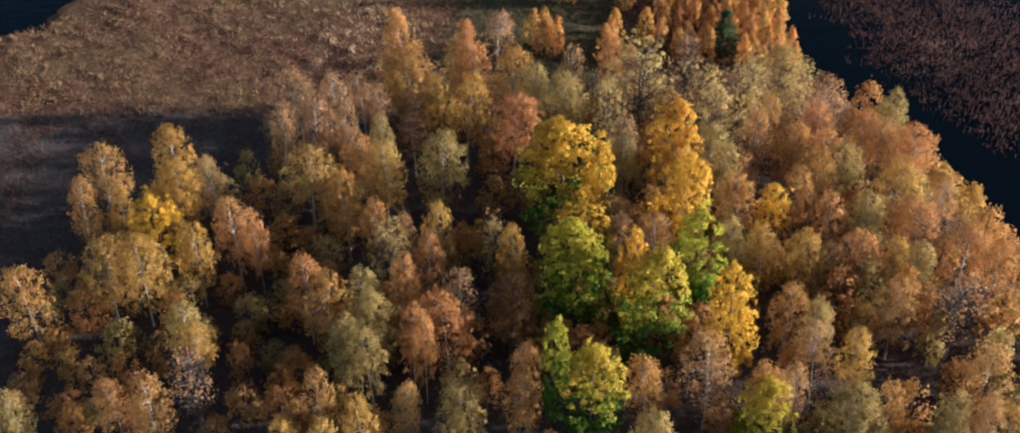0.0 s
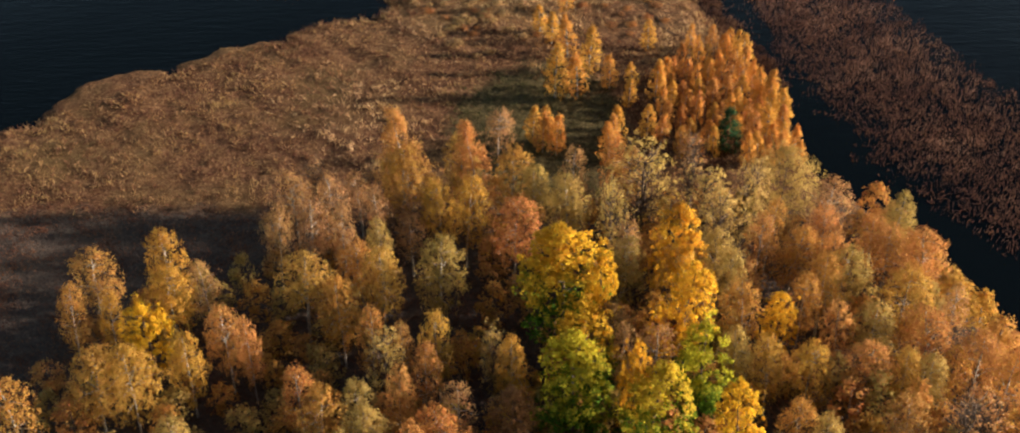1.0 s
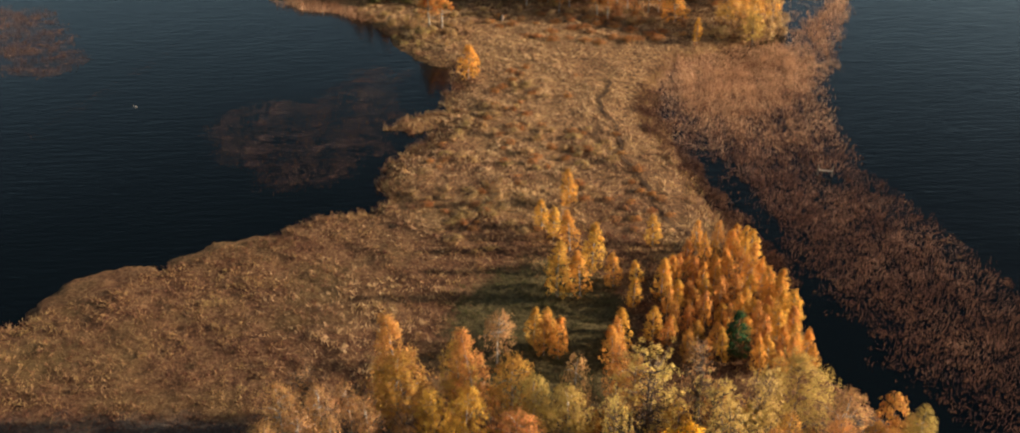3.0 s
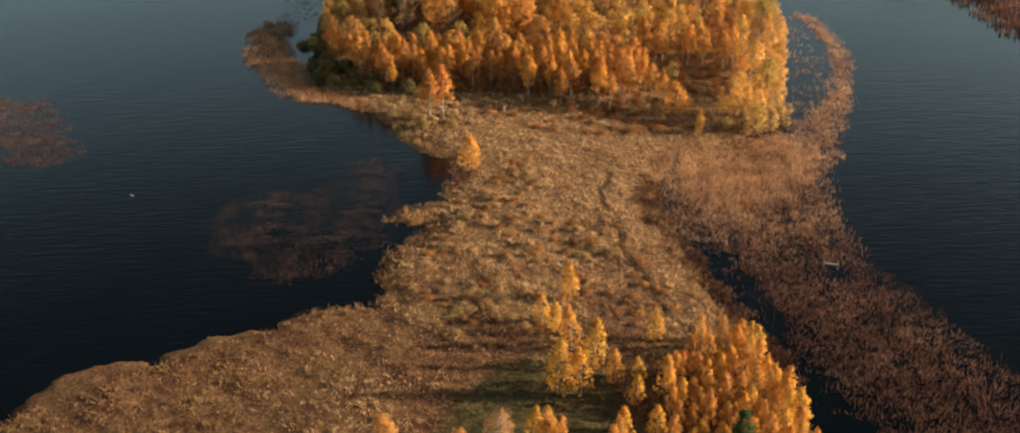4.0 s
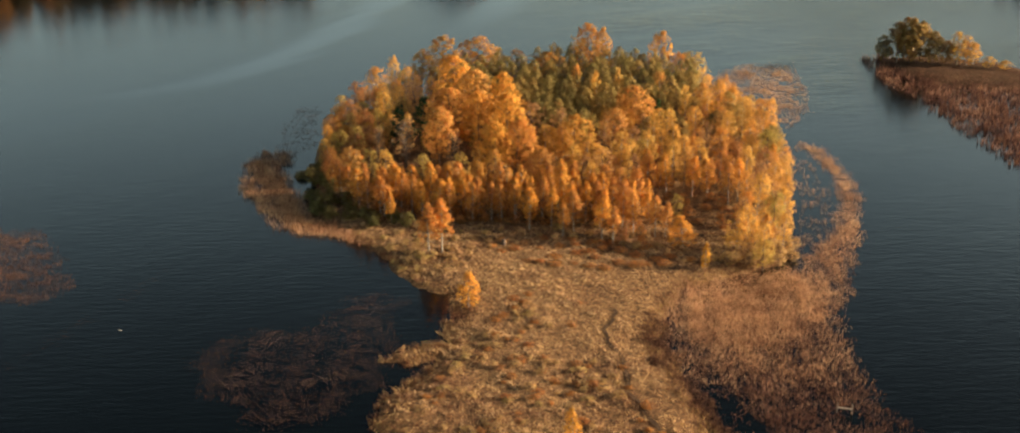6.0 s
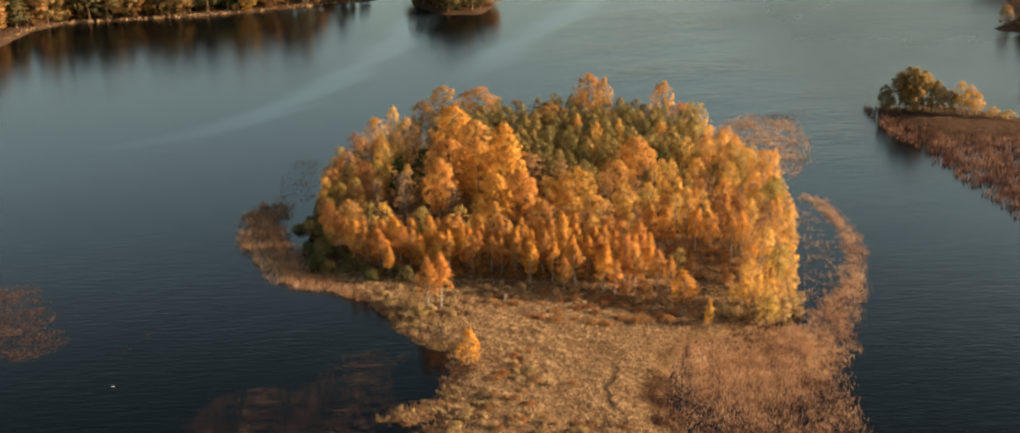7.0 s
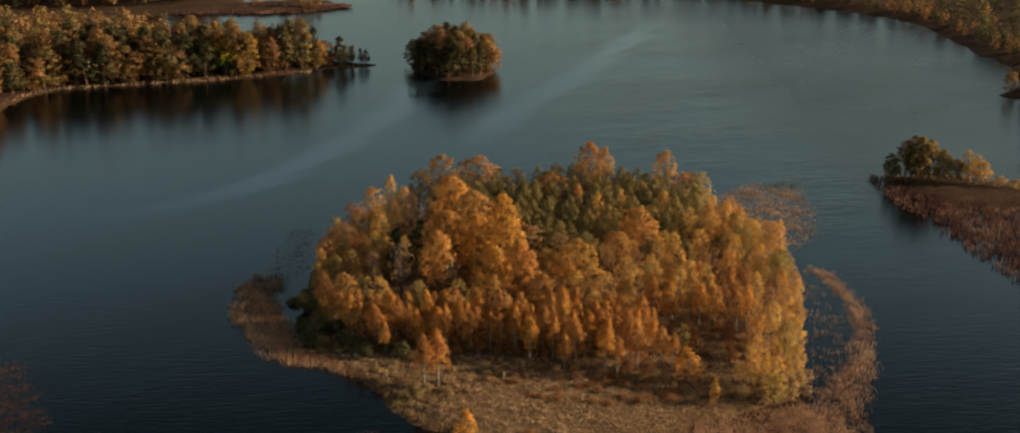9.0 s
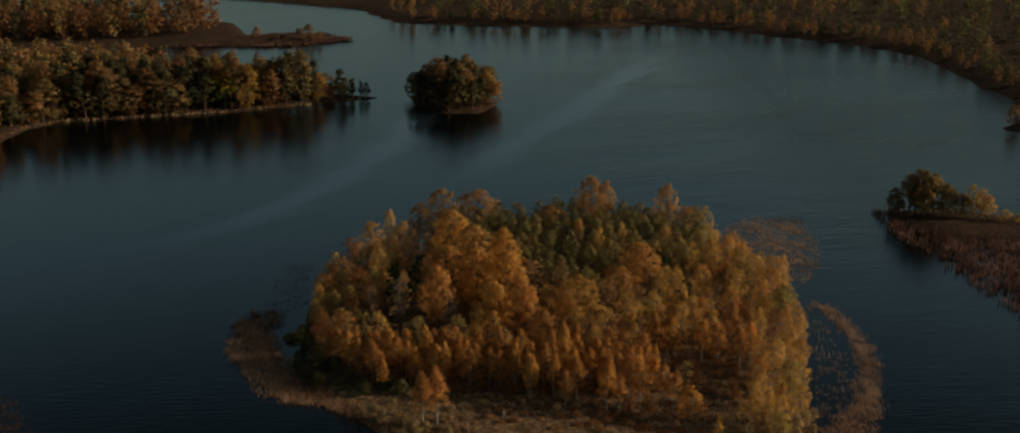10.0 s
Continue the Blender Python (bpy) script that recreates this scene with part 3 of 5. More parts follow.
species("row_birch", "ember", "birch", "slender orange birch with bare white stem", "birch tree", 9, 3.4, 5, kind="young", crown_from=0.30, clusters=170, leaves=2600, leaf=0.095, spread=0.32, droop=0.35, limbs=6, lobes=12, smooth=0.72)
species("isle_birch", "honey", "birch", "golden birch in the island wood", "birch tree", 11, 5.4, 5, kind="birch", crown_from=0.15, clusters=210, leaves=4200, leaf=0.097, spread=0.40, droop=0.25, limbs=7, lobes=16, smooth=0.6)
species("isle_aspen", "amber", "grey", "broad orange aspen with rounded crown", "aspen tree", 14, 9, 3, kind="round", crown_from=0.2, clusters=340, leaves=12000, leaf=0.12, spread=0.5, limbs=8, lobes=24, smooth=0.68)
species("isle_pine", "pine", "pine", "dark green pine in the island wood", "pine tree", 11, 4.5, 4, kind="round", crown_from=0.22, clusters=150, leaves=3000, leaf=0.115, spread=0.42, limbs=5, lobes=14, smooth=0.85)
species("isle_alder", "olive", "grey", "olive-yellow alder in the island wood", "alder tree", 11, 4.8, 3, kind="birch", crown_from=0.2, clusters=150, leaves=2100, leaf=0.13, spread=0.42, droop=0.2, limbs=5, lobes=16)
species("green_bush", "green", "grey", "dark green bush at the island's edge", "bush", 2.6, 3.4, 3, kind="round", crown_from=0.03, clusters=36, leaves=1500, leaf=0.13, spread=0.55, limbs=6, stems=2)
species("isle_oak", "rust", "grey", "broad rust-gold tree in the island wood", "oak tree", 11, 7, 3, kind="round", crown_from=0.26, clusters=240, leaves=6000, leaf=0.11, spread=0.42, limbs=8, lobes=20, smooth=0.65)
species("isle_rust", "russet", "grey", "rust-brown aspen at the island's shore", "aspen tree", 11, 6, 2, kind="birch", crown_from=0.12, clusters=200, leaves=4200, leaf=0.105, spread=0.42, limbs=8, lobes=18, smooth=0.6)
species("isle_pale", "pale", "grey", "pale tan tree thinning to bare twigs", "aspen tree", 11, 5.5, 2, kind="round", crown_from=0.2, clusters=140, leaves=1700, leaf=0.12, spread=0.4, limbs=26, lobes=16)
species("isle_fir", "fir", "pine", "dense dark green pine among gold trees", "pine tree", 11, 5, 2, kind="pine", crown_from=0.15, clusters=130, leaves=2600, leaf=0.14, spread=0.42, limbs=8, lobes=18)
species("islet_willow", "dusk", "grey", "rounded brown-olive willow on the reedy islet", "willow tree", 11, 7, 2, kind="round", crown_from=0.04, clusters=220, leaves=5000, leaf=0.19, spread=0.5, limbs=6, lobes=20, smooth=0.5)
species("umber_aspen", "umber", "grey", "dark rust-brown aspen in the wood", "aspen tree", 11, 5, 2, **{**B, "kind": "round"})
species("shrub", "mossy", "grey", "low olive-brown meadow shrub", "shrub", 1.6, 2.6, 4, kind="round", crown_from=0.05, clusters=30, leaves=480, leaf=0.1, spread=0.4, limbs=7, stems=2)
species("rust_bush", "russet", "grey", "rounded rust-orange bush on the meadow", "bush", 5.5, 5, 2, kind="round", crown_from=0.05, clusters=60, leaves=1000, leaf=0.18, spread=0.7, limbs=8, stems=2)

W = {**B, "clusters": 800, "leaves": 13000, "lobes": 34}
species("broad_gold_birch", "gold", "birch", "broad golden birch with dense crown", "birch tree", 12, 8.5, 2, **W)
species("broad_orange_birch", "orange", "birch", "broad orange birch with pale trunk", "birch tree", 12, 8.5, 2, **W)
species("broad_olive_birch", "olive", "grey", "broad rounded olive-yellow willow", "willow tree", 11, 9.5, 1, **{**W, "kind": "round", "crown_from": 0.1, "leaves": 13000})
species("small_fir", "fir", "pine", "small deep green spruce among birches", "spruce tree", 6, 2.8, 1, kind="spire", crown_from=0.05, clusters=120, leaves=2600, leaf=0.08, spread=0.3, limbs=10)
U = dict(kind="birch", crown_from=0.15, clusters=110, leaves=1300, leaf=0.14, spread=0.42, droop=0.3, limbs=4, lobes=12)
species("low_rust", "rust", "grey", "low rust-brown aspen in the undergrowth", "young aspen", 8, 4, 4, **U)
species("low_gold", "gold", "birch", "low golden birch in the undergrowth", "young birch", 8, 4, 3, **U)
species("low_olive", "olive", "grey", "low olive alder in the undergrowth", "young alder", 8, 4, 3, **U)

PLANTED = []   # places of single trees
FULL = {"row_birch": 1.0, "isle_birch": 1.02, "isle_alder": 1.05, "isle_aspen": 1.2, "turning_maple": 1.2, "lime_maple": 1.2, "yellow_maple": 1.2}   # outermost twigs beyond the crown's width


def stand(kind, group, rows):
    """Single trees: rows of x, y, height, width."""
    for x, y, tall, wide in rows:
        which = "broad_" + kind if wide > 5.3 and kind in ("gold_birch", "orange_birch", "olive_birch") else kind
        PLANTED.append((x, y, wide))
        plant(which, x, y, tall - 0.45, wide * FULL.get(kind, 1.13), group)


# near wood
stand("high_birch", "trees of the near wood", [(-20.5, 88.4, 12, 5.3), (-27.8, 66, 10.5, 3.4)])
stand("high_pale_birch", "trees of the near wood", [(-19, 101, 12, 3), (-22.6, 100.2, 12, 3.4)])
stand("rust_birch", "trees of the near wood", [
    (-41.2, 89.6, 10.7, 4.9), (-42.1, 84.5, 10.7, 2.9), (-33.5, 59.5, 10.7, 3), (-30.8, 59.4, 10.7, 3.8), (-44.3, 72.6, 10.7, 4.9), (-15.2, 91.5, 11.5, 4), (-13.5, 80.8, 11.5, 2.9),
    (-10.6, 79.1, 11.5, 2.4), (-8.4, 76, 11.5, 2.9), (-19.1, 72.8, 11.5, 3.3), (-17.3, 70.4, 11.5, 4.4), (-6.3, 67.7, 11.5, 4.7), (-16.7, 59.5, 11.5, 2.7), (-9.5, 58.2, 11.5, 2.3),
    (-0.3, 59.1, 11.5, 3.3), (12, 106.3, 11.5, 2.9), (21.4, 84.2, 11.5, 4.1), (24.2, 94.4, 11.5, 3.2), (26, 98.4, 10.3, 2.8), (10.4, 60.6, 11.5, 3.5)])
stand("rust_birch", "trees of the near wood", [
    (19.5, 59.6, 11.5, 2.6), (27.5, 94, 10.3, 4.9), (36.1, 96, 10.3, 3.8), (37, 93.2, 10.3, 4.7), (29.7, 88.9, 10.3, 4.3), (27.4, 86.9, 10.3, 3.4), (38.6, 81.8, 10.3, 5.1),
    (42.1, 78.9, 10.3, 5), (43.7, 75.7, 10.3, 3.9), (33.6, 70.6, 10.3, 4.1), (23.7, 69.5, 10.3, 3.7), (30.2, 58.6, 10.3, 2.8), (39.3, 62.2, 10.3, 4.7), (37.3, 57.1, 10.3, 3.1)])
stand("gold_birch", "trees of the near wood", [
    (-34.2, 92.3, 11.2, 4), (-33.2, 87.3, 11.2, 4.8), (-38.1, 83.2, 11.2, 2.4), (-29.9, 78.1, 11.2, 3.4), (-37.8, 75.5, 11.2, 5.1), (-34.6, 75.7, 11.2, 5.6), (-12.2, 106.3, 12, 5.3),
    (-5.4, 107.5, 12, 3.8), (-0.1, 105.7, 12, 4.8), (-7.6, 100.3, 12, 3.6), (-5.2, 100.1, 12, 4.1), (-13.1, 89.2, 12, 4.1), (-16.6, 84.6, 12, 3.8),
    (-7.3, 79.7, 12, 3.2), (-0.7, 76.9, 12, 2.7), (-12.8, 56.1, 12, 2.9), (-18.8, 53.4, 12, 2.9), (-15.7, 53.7, 12, 3), (14.9, 89.5, 12, 4.6)])
stand("gold_birch", "trees of the near wood", [
    (37.3, 87, 10.8, 4.9), (34.3, 75.7, 10.8, 3.2), (22.7, 77.4, 10.8, 3.5), (26.1, 76.7, 10.8, 4.1), (28.4, 63.7, 10.8, 3.1)])
stand("pale_birch", "trees of the near wood", [
    (-29.9, 88.1, 11.2, 3), (-21, 97, 12, 3.8), (-24.1, 95.8, 12, 3), (-13.9, 99.4, 12, 2.7), (-17.4, 95.8, 12, 2.5),
    (-1.9, 118.9, 8, 3.6), (-5.4, 71.1, 12, 3.6), (6.1, 105.6, 12, 3.3), (17.5, 84.6, 12, 2.2), (10.6, 93.8, 12, 3), (12.2, 78.1, 12, 4.4), (9.2, 77.7, 12, 1.9),
    (15.8, 62.3, 12, 4.1), (32.6, 100.8, 10.8, 4.9), (41.3, 84.3, 10.8, 2.7), (25.3, 64.1, 10.8, 3.6), (22.3, 60.4, 10.8, 3.2)])
stand("turning_maple", "trees of the near wood", [
    (4.4, 86.7, 16.5, 7.8), (6.3, 79.5, 13, 5.5)])
stand("yellow_maple", "trees of the near wood", [
    (-34.2, 82.2, 11.5, 4.3), (14.9, 89.8, 16, 4.8), (14.4, 81, 16, 5.2), (7.6, 83.1, 16, 3.2), (9.5, 71.2, 16, 2.6), (24.3, 83.4, 11.5, 3.3),
    (18.1, 65.3, 16, 4.1)])
stand("orange_birch", "trees of the near wood", [
    (-26.9, 81.2, 11.2, 3.6), (-24.5, 79.6, 11.2, 2.4), (-0.2, 97.3, 12, 5.3), (-10.5, 72.5, 12, 3), (-9.4, 66.4, 12, 2.4), (-8.3, 65.5, 12, 2), (0.5, 61.7, 12, 2.8),
    (10.4, 108.1, 12, 2.8), (31.3, 97, 10.8, 3.8), (31.3, 92.5, 10.8, 3.5), (40.6, 93, 10.8, 5), (29.7, 82.1, 10.8, 3.5), (31.1, 76.8, 10.8, 4.8)])
stand("olive_birch", "trees of the near wood", [
    (-29, 68.6, 10.7, 3.6), (-41.5, 58.6, 10.7, 2.7), (2, 102.7, 11.5, 3.9), (-13.4, 94.2, 11.5, 2.5), (-7.6, 90.3, 11.5, 4.9), (-13.9, 71.4, 11.5, 3.4), (-13.2, 68.1, 11.5, 4.2),
    (-15.4, 65.4, 11.5, 3.1), (-13, 64.6, 11.5, 3.6), (-4.6, 57.8, 11.5, 3.8), (5.5, 102.2, 11.5, 4.7), (29.1, 107.5, 10.3, 7.6), (19.6, 92.1, 11.5, 3.9), (21, 89.5, 11.5, 2.8),
    (10.5, 90.2, 11.5, 3.7), (19.6, 77.5, 11.5, 3.3), (9.8, 53.9, 11.5, 3.9), (32.1, 91.7, 10.3, 4.3), (39.2, 99.4, 10.3, 3.4), (33.1, 81.9, 10.3, 4.2)])
stand("olive_birch", "trees of the near wood", [
    (36.5, 75.3, 10.3, 3.4), (26.3, 68.2, 10.3, 2.8), (26.4, 57.8, 10.3, 5.2), (34.6, 57.2, 10.3, 3.1)])
stand("bare_tree", "trees of the near wood", [
    (-27.8, 62.6, 10.2, 4.1), (19.4, 109.7, 11, 3.6), (38.8, 70.7, 9.8, 6)])
stand("spire_birch", "trees of the near wood", [
    (-11.4, 108.3, 14.5, 7.6), (-3.7, 107, 14.5, 6.6)])
stand("bushy_birch", "trees of the near wood", [
    (3.4, 121.6, 6.3, 2.5), (5, 121.2, 6.3, 2.2), (11.7, 121.5, 6.3, 1.8)])
stand("lemon_poplar", "trees of the near wood", [
    (-12.6, 77.6, 11.5, 3.6), (-2.3, 78.9, 11.5, 2.6), (13.5, 104.2, 13, 6.8), (9.8, 98.7, 13, 3.3), (19.2, 101, 13, 4.3), (23.8, 102.2, 13, 3.8), (20.4, 95.3, 13, 5)])
stand("umber_aspen", "trees of the near wood", [
    (-0.9, 70.8, 11, 4.3), (8.4, 81.7, 11, 4.6)])
stand("lime_maple", "trees of the near wood", [
    (4.8, 72.5, 14.5, 6.2), (11, 69.9, 14.5, 5.9), (2.6, 62.1, 14.5, 2.3), (16.1, 74.9, 14.5, 4.6), (5.7, 59.5, 14.5, 5.1), (19.6, 57.4, 11, 4.6)])


def scatter(poly, gap, count, seed, keep=None):
    """Places inside an outline, none nearer to another than gap."""
    r = np.random.default_rng(seed)
    poly = np.array(poly, float)
    lo, hi = poly.min(0), poly.max(0)
    got = []
    p = r.uniform(lo, hi, (count * 30, 2))
    p = p[inside_by(poly, p[:, 0], p[:, 1]) > 0]
    for q in p:
        if len(got) >= count:
            break
        if all((q[0] - g[0]) ** 2 + (q[1] - g[1]) ** 2 > gap * gap for g in got) and (keep is None or keep(q)):
            got.append((float(q[0]), float(q[1])))
    return got


near_all = [(x, y) for x, y, _ in PLANTED]
WOOD_EDGE = [(-4, 100), (4, 108), (16, 108), (26, 108), (34, 102), (43, 92), (47, 80), (51, 66), (52, 46), (20, 44), (-20, 44), (-20, 66), (-8, 84)]
for x, y in scatter(WOOD_EDGE, 2.3, 150, 5, lambda q: all((q[0] - a) ** 2 + (q[1] - b) ** 2 > 3.6 for a, b in near_all)):
    plant(str(rng.choice(["low_rust", "low_rust", "low_gold", "low_olive"])), x, y, rng.uniform(5.0, 9.0 if x > 12 else 7.0), rng.uniform(3.0, 4.6), "undergrowth of the near wood")

for x, y in scatter([(-44, 58), (-44, 88), (-30, 96), (-22, 100), (-14, 96), (-16, 80), (-20, 60)], 2.9, 64, 9, lambda q: all((q[0] - a) ** 2 + (q[1] - b) ** 2 > 5 for a, b in near_all)):
    plant(str(rng.choice(["low_rust", "low_rust", "low_olive"])), x, y, rng.uniform(3.5, 6.5), rng.uniform(2.6, 4.2), "undergrowth of the near wood")

for x, y in scatter([(-27, 95), (-27, 104), (-16, 109), (-7, 108), (-8, 98), (-16, 95)], 2.6, 16, 13):
    plant(str(rng.choice(["pale_birch", "bare_tree"])), x, y, rng.uniform(6.5, 10), rng.uniform(2.6, 4.2), "bare birches at the wood's edge")

for x, y in scatter([(34, 108), (42, 106), (45, 97), (47.5, 90), (49.5, 82), (53, 70), (50, 64), (46, 80), (43, 90), (38, 99)], 2.3, 34, 15):
    plant(str(rng.choice(["low_rust", "low_rust", "low_gold"])), x, y, rng.uniform(3.0, 6.5), rng.uniform(3.2, 4.8), "undergrowth of the near wood")

# young birches on the meadow and in a dense stand
YOUNG = [(7.6, 156.4, 6.1), (3.8, 150.3, 4.6), (5.3, 147.7, 5), (7.3, 144.5, 6.4), (9.9, 139.7, 7.2), (5.3, 133.8, 8.4), (8.1, 133.8, 7), (12.3, 136, 5.2), (18.1, 146.1, 5), (17.8, 133, 6.1), (14.4, 131.6, 4.4), (12.2, 122.8, 6), (11.1, 119, 6.1), (16.1, 124.7, 5.1), (15.2, 136.7, 3.8), (4.2, 122.8, 6.2), (29.1, 146, 4), (30.4, 142.8, 5.4), (32, 132.3, 6), (31, 133.7, 5.2), (32.6, 126.7, 6.3), (2.3, 124.1, 5.3)]
for x, y, tall in YOUNG:
    plant("young_birch", x, y, tall * 0.96, 0.36 * tall + 0.7, "young birches")
for x, y in scatter([(17, 122), (18, 133), (22, 143), (27, 147), (30, 144), (32.5, 130), (34, 119), (29, 117), (22, 119)], 1.7, 84, 11, lambda q: abs(q[0] - 25.2) > 1.7 or not 116 < q[1] < 123):
    plant("bushy_birch" if rng.uniform() < 0.7 else "young_birch", x, y, rng.uniform(2.4, 5.2), rng.uniform(1.6, 2.4), "young birches")
plant("small_fir", 25.2, 121.0, 6.2, 4.2)

# island wood
ISLE = [(-34, 246), (-24, 244), (-12, 243), (2, 243), (14, 242), (22, 240), (26, 246), (33, 248), (41, 246), (43, 238), (40, 226), (36, 217), (43, 215), (49, 232),
        (53, 252), (55, 271), (55, 288), (48, 304), (36, 316), (18, 322), (0, 319), (-18, 312), (-34, 300), (-39, 286), (-39, 268), (-37, 254)]
stand("row_birch", "island wood", [
    (-28.8, 241.9, 8, 4.5), (-26.7, 238.5, 8, 3.3), (-23.5, 235.9, 8, 4), (-22, 233.1, 6, 2.6), (-21.9, 243.3, 8, 4.1), (-19, 242, 8, 4.1), (-15.2, 241.6, 9, 3.4),
    (-13.5, 234.3, 8, 4.1), (-11.4, 234, 7.5, 3.3), (-8.6, 235.9, 8, 3.1), (-6.3, 235.9, 8, 3), (-4, 234, 8, 3), (-2.1, 233.1, 7.5, 3), (0.3, 233.1, 7.5, 3.3),
    (2.8, 229.6, 8, 3), (5.1, 233.3, 8.5, 3.5), (-2.4, 241.6, 9, 2.5), (1.8, 239.9, 9, 3.6), (8.1, 238.6, 9.5, 5.1), (6.7, 230.8, 8, 2.6)])
stand("row_birch", "island wood", [
    (10.6, 228.7, 8, 4.3), (8.6, 226, 7, 3), (15.4, 225.6, 8, 3.8), (17.2, 223.3, 7.5, 2.9), (19.7, 232.4, 9, 4.8), (16.6, 236.6, 8.5, 3.5), (21.1, 228.1, 8, 3.2),
    (24.8, 226.5, 8, 3.8), (26.5, 226.1, 7, 2.6), (25.2, 245.2, 9, 4.6), (28.7, 245.6, 9, 3.9), (22.6, 239.7, 8.5, 4), (14.8, 234.4, 8, 3.3), (33.5, 245.6, 8.5, 3.7),
    (36.2, 244.9, 8.5, 4.1), (39.8, 242.1, 8.5, 4.3), (41.8, 243.5, 9, 3.9)])
stand("rust_bush", "island wood", [
    (18.9, 224.1, 4, 2.5), (22.1, 222.9, 4.5, 1.9)])
stand("isle_alder", "island wood", [
    (29.1, 233.6, 6, 2.6), (41.5, 213.7, 6.5, 4.1), (45.5, 227.1, 9, 4.3), (54.1, 269.9, 6.5, 3), (50.5, 262.3, 9, 4.9), (41.5, 314.8, 11.1, 8),
    (-9.6, 246.9, 9, 3.9), (-17.4, 246.9, 9, 3.7), (-27.5, 247.3, 9.5, 3.9)])
stand("isle_birch", "island wood", [
    (37.7, 218.6, 8, 4.6), (40.1, 219.9, 9, 3.8), (45.9, 220.1, 8, 3.6), (44, 235.3, 9.5, 4.9), (48, 242.1, 9.5, 3.9), (42.5, 237.3, 9, 3.4), (40.4, 260.7, 9.5, 4.6),
    (43.7, 271.1, 9.5, 3.8), (47.2, 265.6, 9.5, 4.2), (52.2, 278.8, 10, 5.2), (54.6, 280.7, 10, 3.9), (48.3, 280.7, 10, 5), (37.3, 273.4, 10, 4.1), (37.1, 288.2, 10, 3.2),
    (41.8, 287, 9.5, 3.7), (31.2, 271.7, 10, 3.5), (32.5, 268.1, 9.5, 3.2), (28.4, 269.5, 10, 3), (17.9, 290.5, 12.5, 2.9), (23.1, 295.3, 12, 2.3)])
stand("isle_birch", "island wood", [
    (14.4, 302, 11, 3), (32.5, 296.5, 10.5, 4.6), (45.2, 295.9, 9.5, 3.8), (47.3, 299, 9.5, 3.6), (47.9, 289.9, 9.5, 3.5), (42.6, 302.5, 10, 4.2), (38, 313.2, 11, 4.6),
    (9.6, 314.9, 12.6, 3.9), (-27.1, 307.1, 12, 3.9), (-30.6, 298.8, 11, 6), (-24.1, 296.3, 12, 4.1), (-27.6, 281.9, 11, 4.2), (9.9, 259.2, 10, 4.5), (6.5, 260, 10, 3.8),
    (20.6, 256, 10, 5.7), (26.2, 257.2, 10, 4.3), (10.8, 249.2, 9.5, 4.6), (33.3, 256, 9.5, 4.3), (30.5, 252.9, 9.5, 4), (36.3, 255.2, 9, 3.6)])
stand("isle_birch", "island wood", [(-23.9, 247.3, 9.5, 3.9)])
stand("isle_aspen", "island wood", [
    (26, 281.4, 12, 7.5), (-13.3, 293.8, 15, 7.8), (-8.4, 283.4, 14.5, 8), (-12.7, 270.2, 14.5, 9.4), (-7.1, 269.2, 14, 6.9), (-2, 284.2, 14, 6), (-1.3, 268.3, 14, 6.9),
    (0.3, 257, 12, 6.9), (-3.5, 256.2, 12, 5.9), (-14.9, 262, 13, 6)])
stand("isle_oak", "island wood", [
    (19.9, 268.5, 11, 5.4), (11.9, 261, 11.5, 7.9), (34.1, 315, 15.2, 5.8), (17, 314.7, 16.8, 7.1), (20.4, 314.8, 15.7, 4.7), (7.6, 311.4, 11, 9.4), (-9.1, 315, 14.1, 9.7),
    (-16.5, 315, 14.1, 8.6), (-21.7, 313.9, 12, 5.2), (13.9, 252.2, 10, 7.2), (5.3, 247.3, 9.5, 5)])
stand("isle_rust", "island wood", [
    (-33.7, 290.3, 10.5, 5.1), (-35.5, 279.4, 9.5, 4.7), (-36.8, 269.4, 8.5, 4), (-31.7, 259.6, 8.5, 4.8), (-33, 247.5, 7.5, 3.9), (-35.6, 253.4, 8, 3.3), (-29, 266, 8, 4.4), (-30.5, 275, 8.5, 4.2)])
stand("isle_pale", "island wood", [
    (1.8, 315.1, 11, 7.5), (-21.3, 291.9, 11.5, 5.4), (3.9, 274.4, 10.5, 6.3), (8.8, 271.6, 10, 5), (16.8, 248.4, 9.5, 5.1), (-3, 242, 8.5, 4.9)])
stand("isle_fir", "island wood", [
    (-19, 272.2, 12, 5.8), (-24.2, 270.1, 11, 4.5), (30.6, 284.4, 8, 2.6)])
stand("bare_tree", "island wood", [
    (-21.5, 259.4, 12, 4.3), (-26.4, 258.4, 10.5, 2.6), (-11.6, 254.5, 10.5, 3.3)])
plant("bushy_birch", 29, 222, 5.6, 5.4, label="rounded rust-orange birch bush on the meadow")
for x, y in scatter([(-33, 246), (-24, 236), (-12, 233.5), (2, 232), (14, 230), (22, 228), (26, 233), (24, 242), (14, 244), (2, 245), (-12, 245), (-24, 246)], 2.0, 60, 25, lambda q: all((q[0] - a) ** 2 + (q[1] - b) ** 2 > 3.2 for a, b, _ in PLANTED)):
    plant("row_birch", x, y, rng.uniform(5.4, 8.0), rng.uniform(2.4, 4.0), "birch row at the island's front")
